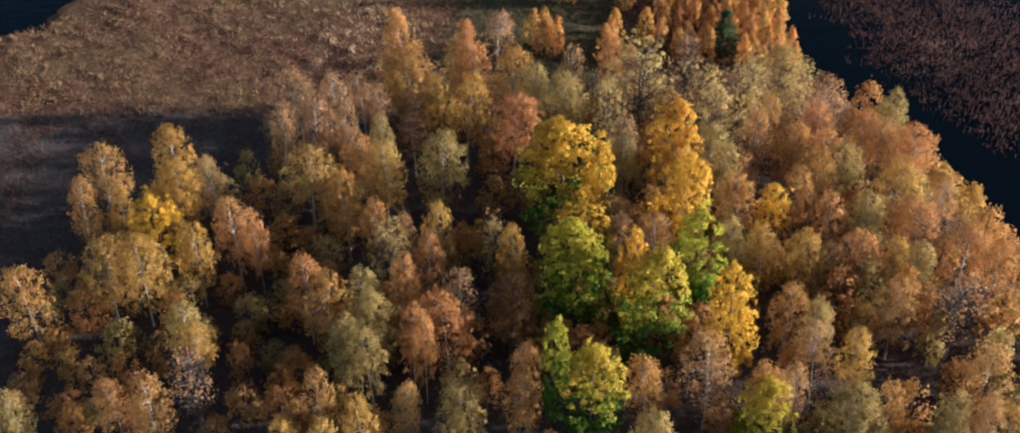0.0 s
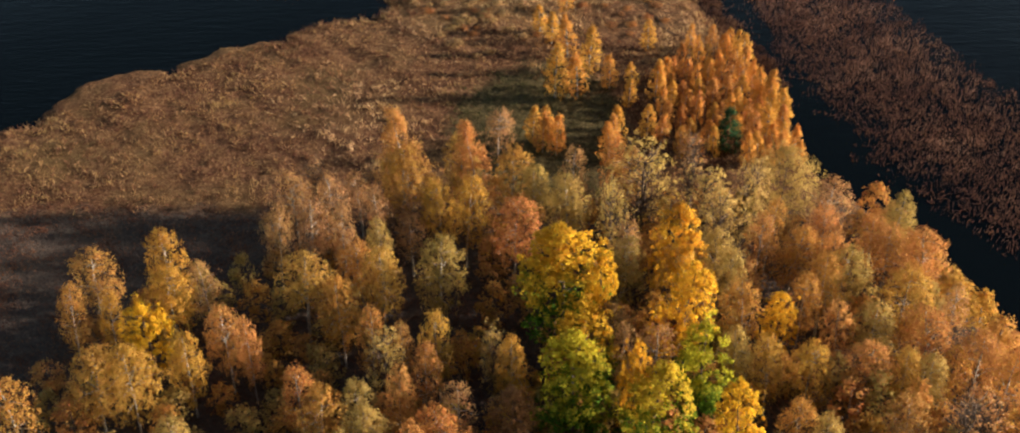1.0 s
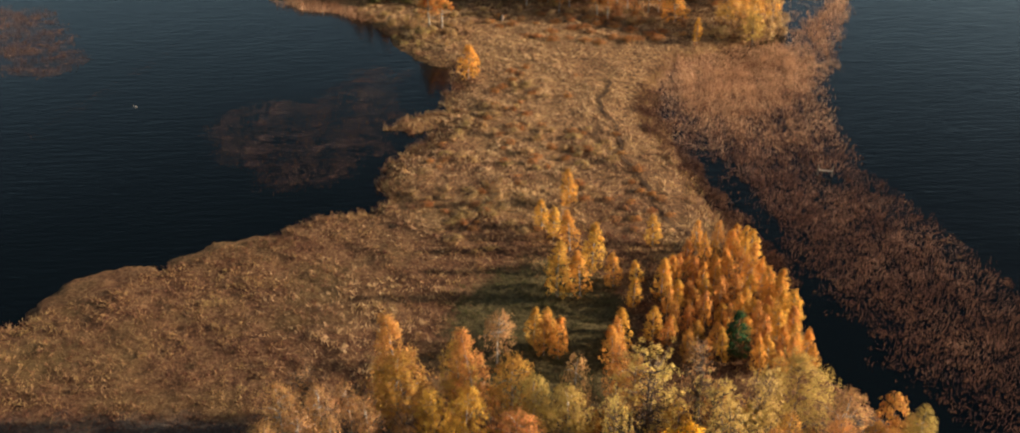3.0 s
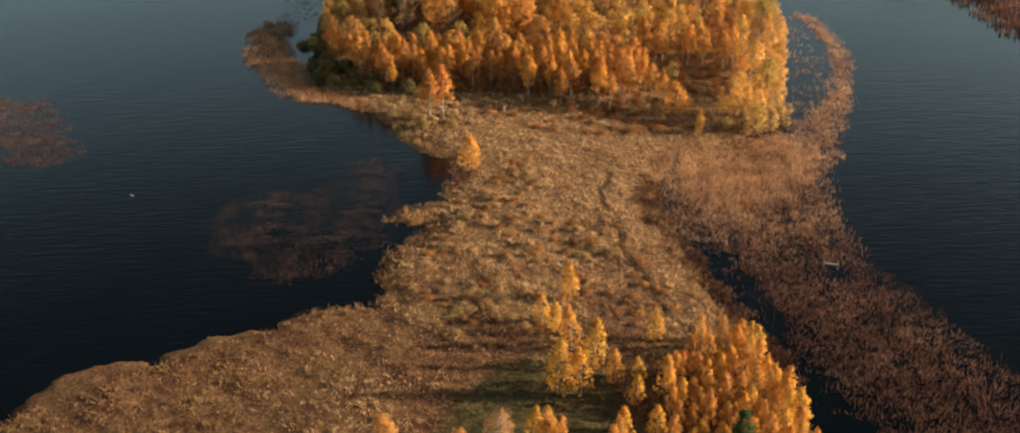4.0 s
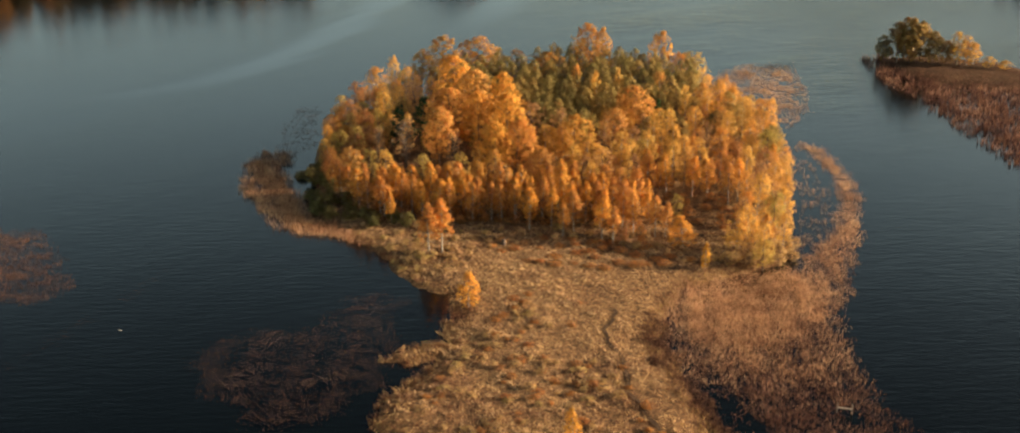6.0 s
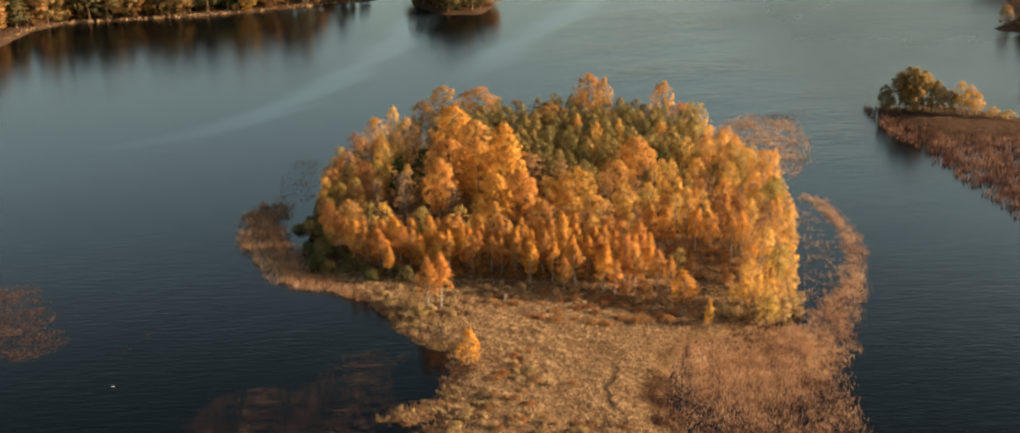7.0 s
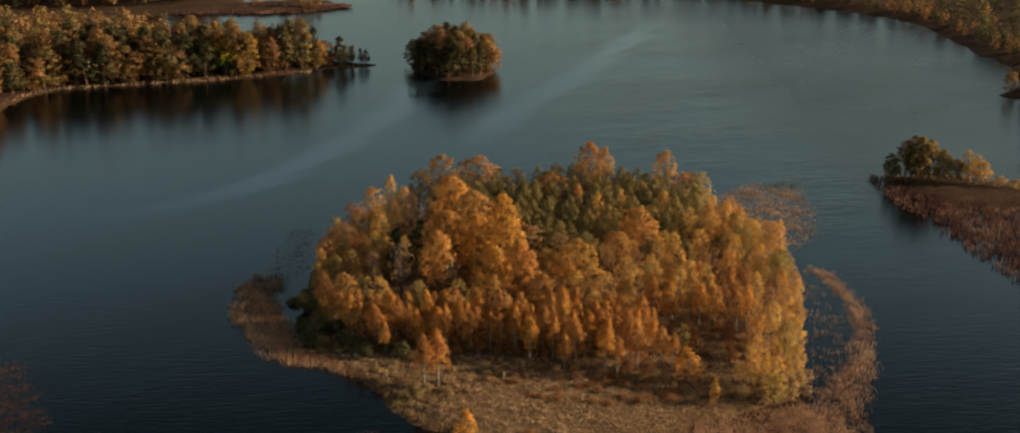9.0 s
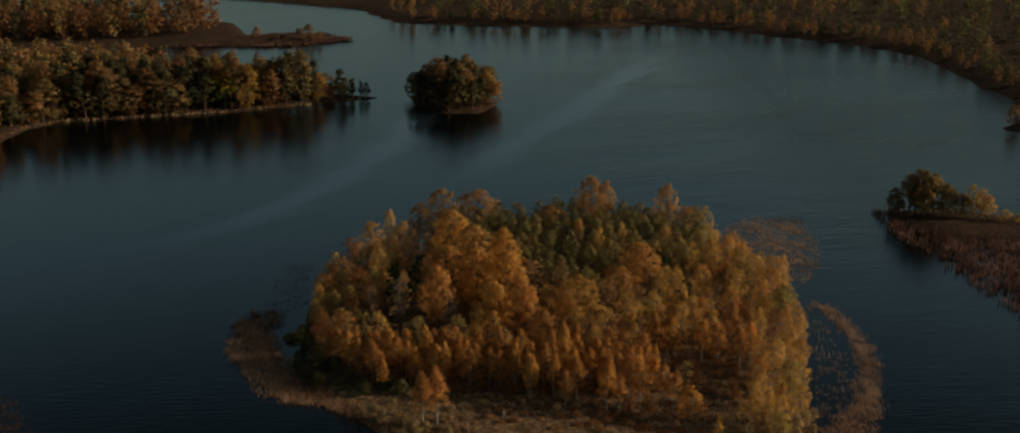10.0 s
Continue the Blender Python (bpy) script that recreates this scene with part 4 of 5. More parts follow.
for x, y in scatter([(-30, 240), (-12, 233), (2, 232), (22, 229), (24, 236), (2, 237), (-12, 238)], 2.2, 44, 26):
    plant("rust_bush", x, y, rng.uniform(0.9, 2.1), rng.uniform(1.8, 3.0), "bushes under the birch row", label="low rust-brown bush under the birches")
for x, y in scatter([(27, 234), (38, 230), (42, 238), (38, 246), (28, 246)], 2.6, 16, 27):
    plant("rust_bush", x, y, rng.uniform(0.8, 1.7), rng.uniform(1.6, 2.8), "bushes of the glade", label="low rust-brown bush in the glade")
PINES = [(-15, 302), (-6, 296), (2, 286), (6, 276), (14, 272), (24, 290), (34, 288), (40, 296), (43, 306), (36, 316), (18, 321), (0, 318), (-12, 312)]
for x, y in scatter(PINES, 2.4, 150, 28, lambda q: all((q[0] - a) ** 2 + (q[1] - b) ** 2 > (0.7 + 0.36 * c) ** 2 for a, b, c in PLANTED)):
    PLANTED.append((x, y, 4.0))
    plant("isle_pine", x, y, rng.uniform(7.0, 8.8) + 0.06 * max(0, y - 276), rng.uniform(3.0, 4.2), "pines of the island wood")
for x, y in scatter(ISLE, 3.3, 290, 21, lambda q: not (-30 < q[0] < -7 and 248 < q[1] < 266) and all((q[0] - a) ** 2 + (q[1] - b) ** 2 > (0.8 + 0.42 * c) ** 2 for a, b, c in PLANTED)):
    u = rng.uniform()
    if u < 0.34:
        plant("isle_birch", x, y, rng.uniform(5.0, 8.0), rng.uniform(2.8, 4.0), "island wood")
    elif u < 0.46:
        plant("isle_oak", x, y, rng.uniform(5.5, 8.5), rng.uniform(3.6, 5.0), "island wood")
    elif u < 0.60:
        plant("isle_pale", x, y, rng.uniform(5.5, 8.0), rng.uniform(3.2, 4.4), "island wood")
    elif u < 0.74:
        plant("isle_rust", x, y, rng.uniform(4.5, 7.0), rng.uniform(3.0, 4.2), "island wood")
    elif y < 262:
        plant("row_birch", x, y, rng.uniform(5, 7.5), rng.uniform(2.6, 3.4), "island wood")
    elif u < 0.9:
        plant("isle_alder", x, y, rng.uniform(5.5, 8.5), rng.uniform(3.4, 4.6), "island wood")
    else:
        plant("isle_pine", x, y, rng.uniform(6, 9), rng.uniform(3.4, 4.6), "island wood")
for x, y in scatter([(-42, 262), (-39, 246), (-34, 235), (-26, 231), (-18, 231.5), (-26, 238), (-34, 246), (-37, 264)], 2.2, 22, 23):
    plant("green_bush", x, y, rng.uniform(1.6, 3.2), rng.uniform(2.4, 3.8), "bushes at the island's edge")
for x, y in scatter([(33, 216), (38, 212.5), (46, 214), (50, 226), (46, 222), (38, 217)], 2.0, 12, 24):
    plant("shrub", x, y, rng.uniform(1.6, 3.0), rng.uniform(2.4, 3.4), "bushes at the island's edge", label="olive bush under the golden birches")
# lone birches and shrubs of the meadow
plant("row_birch", -14.3, 218, 9.6, 4.6, "meadow birches", label="pair of orange birches with white trunks")
plant("row_birch", -12.2, 219.3, 10, 4.8, "meadow birches", label="pair of orange birches with white trunks")
plant("bushy_birch", -7, 198, 6.2, 4.2, label="lone orange birch by the water's edge")
plant("young_birch", 31.8, 213, 4.6, 2.0, label="small yellowish birch on the meadow")
for x, y in scatter([(-8, 140), (-14, 160), (-10, 174), (-6, 186), (2, 200), (12, 190), (15, 172), (14, 156), (4, 150)], 1.3, 80, 35, lambda q: waves(q[0], q[1], 9, 36) > -0.1):
    plant("shrub", x, y, rng.uniform(0.4, 0.9), rng.uniform(1.0, 2.8), "meadow shrubs")
for x, y in scatter([(-28, 228), (-14, 206), (0, 226), (20, 222), (30, 214), (22, 230), (-20, 231)], 2.6, 62, 33):
    plant("shrub", x, y, rng.uniform(0.35, 1.3), rng.uniform(1.0, 2.8), "meadow shrubs")


for x, y in scatter([(-20, 215), (-18, 221), (-12, 223), (-8, 219), (-10, 215)], 1.6, 9, 67):
    plant("shrub", x, y, rng.uniform(0.8, 1.7), rng.uniform(1.6, 2.6), "meadow shrubs")
for x, y in scatter([(-10, 150), (-14, 166), (-8, 184), (0, 202), (12, 204), (15, 186), (18, 168), (22, 152), (8, 146)], 1.4, 70, 68, lambda q: waves(q[0], q[1], 8, 69) > 0.0):
    plant("rust_bush", x, y, rng.uniform(0.35, 0.75), rng.uniform(0.9, 2.0), "red-brown meadow bushes", label="low red-brown bush in the meadow grass")
for x, y in scatter([(-4, 217), (10, 213), (24, 211), (30, 216), (24, 223), (4, 226), (-6, 224)], 2.2, 34, 70):
    plant("rust_bush", x, y, rng.uniform(0.3, 0.7), rng.uniform(1.6, 3.0), "red-brown meadow bushes", label="low red-brown bush in the meadow grass")

# ---- trail ----
def trail_line():
    q = np.array([(15.5, 197), (14.6, 192), (14, 186), (16, 176), (17, 167), (19, 158), (22, 150), (24, 145)], float)
    t = np.linspace(0, len(q) - 1, 120)
    return t, np.interp(t, np.arange(len(q)), q[:, 0]) + 0.5 * np.sin(t * 3.1) + 0.25 * np.sin(t * 8.3), np.interp(t, np.arange(len(q)), q[:, 1])


def trail():
    t, x, y = trail_line()
    way = np.gradient(np.c_[x, y], axis=0)
    side = np.c_[-way[:, 1], way[:, 0]] / np.linalg.norm(way, axis=1, keepdims=True)
    v = []
    for k in (-0.22, -0.08, 0.08, 0.22):
        w = np.c_[x, y] + side * k * (1 + 0.3 * np.sin(t * 7) + 0.35 * np.sin(t * 17))[:, None]
        v.append(np.c_[w, land_height(LAND, w[:, 0], w[:, 1]) + (0.06 if abs(k) < 0.2 else 0.1)])
    v = np.stack(v, 1).reshape(-1, 3)
    f = [(4 * i + j, 4 * i + j + 1, 4 * i + j + 5, 4 * i + j + 4) for i in range(119) for j in range(3)]
    return tagged(new("pavement_trail", mesh_of("trail", v, f, TRAIL, True)), "dark trodden footpath across the meadow", "path", kind="structure")


trail()

# ---- grass and reeds ----
def blades(at, z, tall, lean, width, per, seed, fan):
    """Tufts of narrow blades that spread from each place."""
    r = np.random.default_rng(seed)
    n = len(at) * per
    b = np.repeat(np.c_[at, z], per, 0) + np.c_[r.normal(0, fan, (n, 2)), np.zeros(n)]
    h = np.repeat(tall, per) * r.uniform(0.6, 1.15, n)
    th = r.uniform(0, 6.28, n)
    tip = b + np.c_[np.cos(th) * lean * h, np.sin(th) * lean * h, h]
    a = r.uniform(0, 6.28, n)
    side = np.c_[np.cos(a), np.sin(a), np.zeros(n)] * width * r.uniform(0.6, 1.3, (n, 1))
    v = np.stack([b - side, b + side, tip], 1).reshape(-1, 3)
    return v, np.arange(3 * n).reshape(-1, 3)


def fill(poly, count, seed, patchy=0.0, size=6.0, edge=0.0):
    r = np.random.default_rng(seed)
    poly = np.array(poly, float)
    p = r.uniform(poly.min(0), poly.max(0), (count, 2))
    d = inside_by(poly, p[:, 0], p[:, 1]) + 1.2 * waves(p[:, 0], p[:, 1], 5, seed + 1)
    ok = d > (r.uniform(0, 1, count) ** 2 * edge if edge else 0)
    ok &= waves(p[:, 0], p[:, 1], size, seed + 2) * 0.5 + 0.5 > r.uniform(0, 1, count) * patchy
    return p[ok]


def stuff(name, v, f, mat, label, category):
    return tagged(new(name, mesh_of(name, v, f, mat)), label, category, kind="stuff")


MEADOW = [(-110, 60), (-100, 96), (-66, 124), (-45, 140), (-30, 151), (-22, 158), (-22, 172), (-22, 186), (-12, 204), (-24, 220), (-34, 238), (-40, 258), (0, 250),
          (34, 240), (50, 228), (42, 213), (26, 206), (21, 186), (26, 162), (31, 144), (35, 118), (46, 96), (40, 60), (-40, 60)]
p = fill(MEADOW, 260000, 41, 1.12, 0.9)
z = land_height(LAND, p[:, 0], p[:, 1])
r41 = np.random.default_rng(42)
keep = (z > -0.2) & (p[:, 1] + 2.5 * waves(p[:, 0], p[:, 1], 8, 46) > 110)
_, tx, ty = trail_line()
for x, y in zip(tx, ty):
    keep &= (p[:, 0] - x) ** 2 + (p[:, 1] - y) ** 2 > 0.20 + 0.1 * math.sin(3 * y)
p, z = p[keep], z[keep]
rim = np.clip(1 - inside_by(LAND, p[:, 0], p[:, 1]) / 3.0, 0, 1)
tall = 0.30 + 0.27 * waves(p[:, 0], p[:, 1], 0.9, 43) + 0.22 * waves(p[:, 0], p[:, 1] * 1.4, 3.4, 3) + 0.12 * waves(p[:, 0], p[:, 1], 14, 44)
tall = tall * (1 - 0.2 * np.clip((p[:, 1] - 168) / 22, 0, 1)) + 0.55 * rim
dry = p[:, 1] + 0.35 * p[:, 0] + 16 * waves(p[:, 0], p[:, 1], 22, 47) + r41.normal(0, 7, len(p)) > 158
dry &= inside_by(LAND, p[:, 0], p[:, 1]) > 2.5 + 1.5 * waves(p[:, 0], p[:, 1], 4, 40) + r41.normal(0, 0.8, len(p))
dry |= ((p[:, 0] + 20) / 12) ** 2 + ((p[:, 1] - 129) / 13) ** 2 + 0.7 * waves(p[:, 0], p[:, 1], 4, 73) + r41.normal(0, 0.5, len(p)) < 0.35      # straw-coloured patch west of the young birches
# ellipse of green tufts that carry the young birches' painted shade
shaded = ((p[:, 0] - 3.5) / 11) ** 2 + ((p[:, 1] - 126) / 16) ** 2 + 0.45 * waves(p[:, 0], p[:, 1], 5, 34) + r41.normal(0, 0.12, len(p)) < 1
for ok, mat, label in ((shaded, GRASS_SHADED, "dark green grass in the shade of young birches"), (~dry & ~shaded, GRASS, "red-brown tussock grass over the meadow"), (dry & ~shaded, GRASS_DRY, "dry straw-coloured grass before the island")):
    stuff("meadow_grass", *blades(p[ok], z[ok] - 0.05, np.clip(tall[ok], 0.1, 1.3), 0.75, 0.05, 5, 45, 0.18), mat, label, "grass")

p = fill([(-70, 66), (-66, 112), (-20, 113), (20, 113), (36, 112), (44, 92), (48, 66)], 38000, 37, 0.9, 3.0)
z = land_height(LAND, p[:, 0], p[:, 1])
ok = (z > 0) & (p[:, 1] < 111.5)
stuff("bracken", *blades(p[ok], z[ok] - 0.03, 0.3 + 0.2 * waves(p[ok, 0], p[ok, 1], 4, 38), 0.8, 0.05, 4, 39, 0.3), SEDGE, "dark dead bracken on the forest floor", "bracken")


def channel(p):
    """The strip of open water through the reeds, and the gap in front of the jetty: how open, 0 to 1."""
    d = np.abs(p[:, 0] - (27.3 + 0.25 * np.maximum(0, 172 - p[:, 1]) + 0.8 * np.sin(p[:, 1] * 0.12))) - 2.6 + 1.4 * waves(p[:, 0], p[:, 1], 3, 59)
    strip = np.clip(1 - d / 1.5, 0, 1) * np.clip((180 - p[:, 1]) / 10, 0, 1) * np.clip((p[:, 1] - 112) / 6, 0, 1)
    gap = np.clip(1.6 - np.hypot((p[:, 0] - 45) / 1.6, (p[:, 1] - 164.5) / 2.4) + 0.4 * waves(p[:, 0], p[:, 1], 2, 60), 0, 1)
    return np.maximum(strip * 0.92, gap)


REED_EAST = [(26, 209), (22, 196), (19.5, 184), (23.5, 172), (28, 160), (31.5, 149), (36, 134), (40, 121), (46, 114), (53, 104), (66, 90), (80, 106), (73, 121),
             (67, 131), (62, 140), (57, 154), (51, 167), (50, 180), (50, 190), (52, 198), (56, 210), (61, 227), (65, 243), (67, 262), (65, 276), (59, 282),
             (61, 277), (62.5, 262), (61, 246), (57.5, 232), (50, 221), (44, 214), (34, 212)]
p = fill(REED_EAST, 200000, 51, 1.25, 1.7, 15.0)
p = p[np.random.default_rng(50).uniform(0, 1, len(p)) > channel(p)]
r51 = np.random.default_rng(54)
low = np.clip((190 - p[:, 1]) / 60, 0, 1) * 0.6      # thinner stand towards the near bay
p = p[r51.uniform(0, 1, len(p)) > low]
p = np.concatenate([p, fill([(26, 209), (23, 198), (26, 188), (34, 184), (43, 187), (48, 193), (51, 200), (54, 209), (44, 213), (34, 211)], 19000, 66, 1.1, 1.3, 9.0)])
q = fill([(47, 216), (57, 232), (61, 250), (60, 280), (57, 282), (56, 262), (52, 236)], 900, 55, 0.9, 3.0)
p = np.concatenate([p, q, fill([(54, 214), (58, 221), (61.5, 229), (65.2, 243), (67, 262), (65, 276), (59, 283), (61, 277), (63, 262), (61.6, 246), (58, 232), (54.5, 225), (50, 218)], 5500, 80, 0.6, 3.0, 1.5)])
pale = p[:, 1] + 8 * waves(p[:, 0], p[:, 1], 9, 56) + r51.normal(0, 7, len(p)) > 179 + 0.12 * (p[:, 0] - 35)
for q, mat, label in ((p[pale], REED_PALE, "pale pinkish dry reeds beside the meadow"), (p[~pale], REED, "dry brown reeds standing in shallow water")):
    stuff("reed_bed", *blades(q, np.full(len(q), -0.1), 0.85 + 0.25 * waves(q[:, 0], q[:, 1], 8, 52), 0.32, 0.029, 4, 53, 0.40), mat, label, "reeds")
p = fill(REED_EAST, 34000, 48, 0.6, 4.0, 8.0)
p = p[(p[:, 1] < 214) & (np.random.default_rng(50).uniform(0, 1, len(p)) > channel(p))]
stuff("sedge", *blades(p, np.full(len(p), -0.05), np.full(len(p), 0.4), 0.7, 0.05, 4, 49, 0.5), SEDGE, "low dark sedge under the reeds", "sedge")
p = fill([(20.5, 196), (18.6, 187), (21.6, 174.5), (25.6, 161.5), (29.6, 149.5), (32.5, 138), (35, 133), (36, 138), (33, 149.5), (28.8, 162.5), (25.2, 174), (23.4, 186), (24, 195)], 30000, 57, 1.1, 1.4, 2.2)
stuff("sedge", *blades(p, np.maximum(land_height(LAND, p[:, 0], p[:, 1]), 0) - 0.05, np.full(len(p), 0.6), 0.6, 0.05, 5, 58, 0.3), SEDGE_DARK, "dark red-brown sedge between meadow and reeds", "sedge")
p = fill([(-54.8, 268.8), (-52.7, 251.3), (-47.9, 240.8), (-43.4, 233.1), (-39.6, 229.3), (-33, 227), (-26.5, 223.7), (-22.4, 226.5), (-28.5, 231.6), (-33.8, 236.8), (-37.6, 243), (-41.6, 251.3), (-44.7, 261.3), (-45.7, 272.8), (-52.1, 274.4)], 13000, 61, 0.8, 2.2, 3)
far = (p[:, 1] + np.random.default_rng(63).normal(0, 9, len(p)) > 252) & (np.random.default_rng(65).uniform(0, 1, len(p)) < 0.55)
stuff("reed_bed", *blades(p[~far], np.full(int((~far).sum()), -0.1), np.full(int((~far).sum()), 1.2), 0.22, 0.04, 7, 62, 0.4), REED_PALE, "pale dry reeds along the island shore", "reeds")
stuff("reed_bed", *blades(p[far], np.full(int(far.sum()), -0.1), np.full(int(far.sum()), 1.1), 0.3, 0.04, 6, 64, 0.45), REED, "grey-brown reeds thinning out into the lake", "reeds")
p = fill([(-47.7, 185.7), (-45.5, 182), (-43.6, 187.5), (-38.9, 192.1), (-33, 189.8), (-29.4, 193.8), (-27.8, 197.4), (-27.3, 202.5), (-22.2, 204.3), (-16.7, 202.5), (-18.3, 195), (-16.7, 188), (-18.2, 181.4), (-17.5, 173.1), (-21.9, 170.2), (-23.2, 165.4), (-27.4, 163.2), (-36.1, 161.8), (-38, 167.3), (-43.7, 173.1)], 12000, 71, 1.2, 2.5, 1.2)
stuff("reed_patch", *blades(p, np.full(len(p), -0.15), np.full(len(p), 0.3), 1.0, 0.03, 9, 72, 0.6), REED, "sparse flattened reeds in dark water", "reeds")
p = fill([(-100, 234), (-85, 231), (-77, 219), (-71, 206), (-75, 200), (-84, 201), (-100, 205)], 4200, 75, 0.8, 5, 5)
stuff("reed_patch", *blades(p, np.full(len(p), -0.15), np.full(len(p), 0.5), 0.5, 0.032, 9, 76, 0.5), SEDGE, "brown reed patch in open water", "reeds")
p = fill([(-49.7, 274.7), (-51.4, 296.3), (-49.1, 305.9), (-44.5, 308.9), (-42, 290.8), (-41, 277.1), (-45, 271.9)], 2600, 83, 1.3, 3, 3)
stuff("reed_patch", *blades(p, np.full(len(p), -0.15), np.full(len(p), 0.45), 0.6, 0.035, 4, 84, 0.4), SEDGE, "thin reeds off the island's shore", "reeds")
p = fill([(47, 318), (50, 334), (58, 344), (72, 344), (70, 318), (66, 300), (60, 290), (56, 306)], 9000, 78, 1.0, 5, 5)
stuff("reed_patch", *blades(p, np.full(len(p), -0.15), np.full(len(p), 0.6), 0.5, 0.05, 4, 79, 0.4), REED_PALE, "thin reeds behind the island", "reeds")


p = fill([(-59.5, 214), (-60.2, 208.6), (-62.6, 204), (-64.6, 198), (-67.4, 193), (-70.2, 187.3), (-73.5, 178), (-71, 178), (-68, 187.3), (-65.2, 193), (-62.6, 198), (-60.4, 204), (-58.4, 208.6), (-58, 214)], 2600, 86, 1.3, 3)
stuff("reed_patch", *blades(p, np.full(len(p), -0.12), np.full(len(p), 0.22), 1.2, 0.03, 4, 87, 0.4), REED, "thin line of drifted reed stems on the water", "reeds")

# ---- far shores ----
LEFT_SHORE = np.array([(-47, 497), (-56, 493), (-71, 484), (-87, 476), (-107, 467), (-128, 461), (-148, 455), (-156, 444), (-158, 420), (-200, 400), (-420, 400), (-420, 560),
                       (-240, 560), (-150, 545), (-100, 520), (-62, 503)], float)
BACK_SHORE = np.array([(-76, 634), (-90, 622), (-100, 616), (-117, 614), (-140, 614), (-156, 611), (-186, 598), (-300, 600), (-600, 620), (-600, 760), (-300, 740), (-140, 690), (-124, 646), (-108, 650), (-92, 648)], float)
ISLET = np.array([(-38, 500), (-35, 484), (-24, 470), (-12, 470), (-7, 484), (-10, 502), (-22, 512)], float)
RIGHT_ISLE = np.array([(93, 348), (95, 334), (101, 325), (110, 321), (122, 318), (132, 322), (134, 332), (122, 344), (108, 352)], float)
FAR_SHORE = np.array([(-85, 745), (-60, 695), (-23, 683), (18, 678), (40, 674), (66, 687), (95, 672), (121, 645), (147, 628), (166, 600), (174, 562), (176, 490), (166, 454), (157, 448),
                      (160, 441), (205, 432), (260, 400), (900, 380), (1500, 1500), (-700, 1500), (-500, 900), (-180, 800)], float)
for name, poly, label in (("ground_left_shore", LEFT_SHORE, "brown grassy lake shore before a forest"), ("ground_back_shore", BACK_SHORE, "low marshy headland across the lake"),
                          ("ground_islet", ISLET, "small wooded islet with a brown bank"), ("ground_right_islet", RIGHT_ISLE, "low reedy islet with brown grass")):
    land(name, poly, 2.0, FAR_GROUND, label, 1.2)
land("ground_far_shore", FAR_SHORE, 8.0, FAR_GROUND, "dark far lake shore under forest", 2.0, 2.0)


def far_species(name, hue, bark, label, tall, wide, shapes, **how):
    species(name, hue, bark, label, "tree", tall, wide, shapes, **how)


far_species("far_birch", "gold", "birch", "autumn birch on the far shore", 18, 7, 4, kind="birch", crown_from=0.02, clusters=120, leaves=2900, leaf=0.28, spread=0.8, limbs=4, lobes=16, smooth=0.6)
far_species("far_olive", "dusk", "grey", "olive-green tree on the far shore", 18, 7.5, 3, kind="birch", crown_from=0.05, clusters=120, leaves=2900, leaf=0.28, spread=0.8, limbs=4, lobes=16, smooth=0.6)
far_species("far_rust", "umber", "grey", "rust-brown tree on the far shore", 17, 8, 3, kind="birch", crown_from=0.02, clusters=120, leaves=2900, leaf=0.28, spread=0.8, limbs=4, lobes=16, smooth=0.6)
far_species("far_pine", "spruce", "pine", "dark pine on the far shore", 19, 6, 3, kind="pine", crown_from=0.08, clusters=110, leaves=2400, leaf=0.27, spread=0.7, limbs=4, lobes=16, smooth=0.6)
far_species("far_yellow", "turning", "grey", "yellow-green tree at the water's edge", 17, 8, 2, kind="birch", crown_from=0.08, clusters=50, leaves=1050, leaf=0.32, spread=1.3, limbs=4)

def left_height(q):
    return float(land_height(LEFT_SHORE, np.array([q[0]]), np.array([q[1]]), 1.2)[0])


for x, y in scatter([(-58, 493.5), (-71, 485), (-88, 477), (-108, 468), (-129, 462), (-150, 455), (-158, 446), (-180, 420), (-185, 470), (-130, 484), (-100, 496)], 3.5, 165, 91):
    k = str(rng.choice(["far_olive", "far_rust", "far_rust", "far_rust", "far_pine", "far_pine"] if x < -105 else ["far_olive", "far_yellow", "far_rust", "far_rust", "far_pine", "far_pine", "far_birch"]))
    if left_height((x, y)) < 0.1:
        continue
    s = min(1.0, 0.45 + (-52 - x) / 40)
    plant(k, x, y, rng.uniform(9.5, 18) * s, rng.uniform(6.5, 10.5) * (0.5 + 0.5 * s), "forest edge on the far shore", z=left_height((x, y)))
for x, y in scatter([(-36, 499), (-34, 484), (-23.5, 472), (-12.5, 472), (-8, 484), (-10, 500), (-22, 510)], 3.6, 48, 92):
    rim = math.hypot((x + 22) / 15, (y - 490) / 19)
    plant(str(rng.choice(["far_birch", "far_rust", "far_rust", "far_pine", "far_pine", "far_olive"])), x, y, rng.uniform(13, 16.5) * (1 - 0.45 * rim ** 2), rng.uniform(6, 8.5), "trees of the islet", z=1.0)
for x, y, tall, wide in ((94, 343.5, 6.5, 4.6), (97, 342, 10.2, 6.4), (100, 341, 11.4, 7), (103, 342.5, 10.4, 6.6), (106, 341, 8.2, 5.6), (101, 346, 10.5, 7), (109, 340, 6, 4.6)):
    plant("islet_willow", x, y, tall, wide, "trees of the reedy islet", z=1.0)
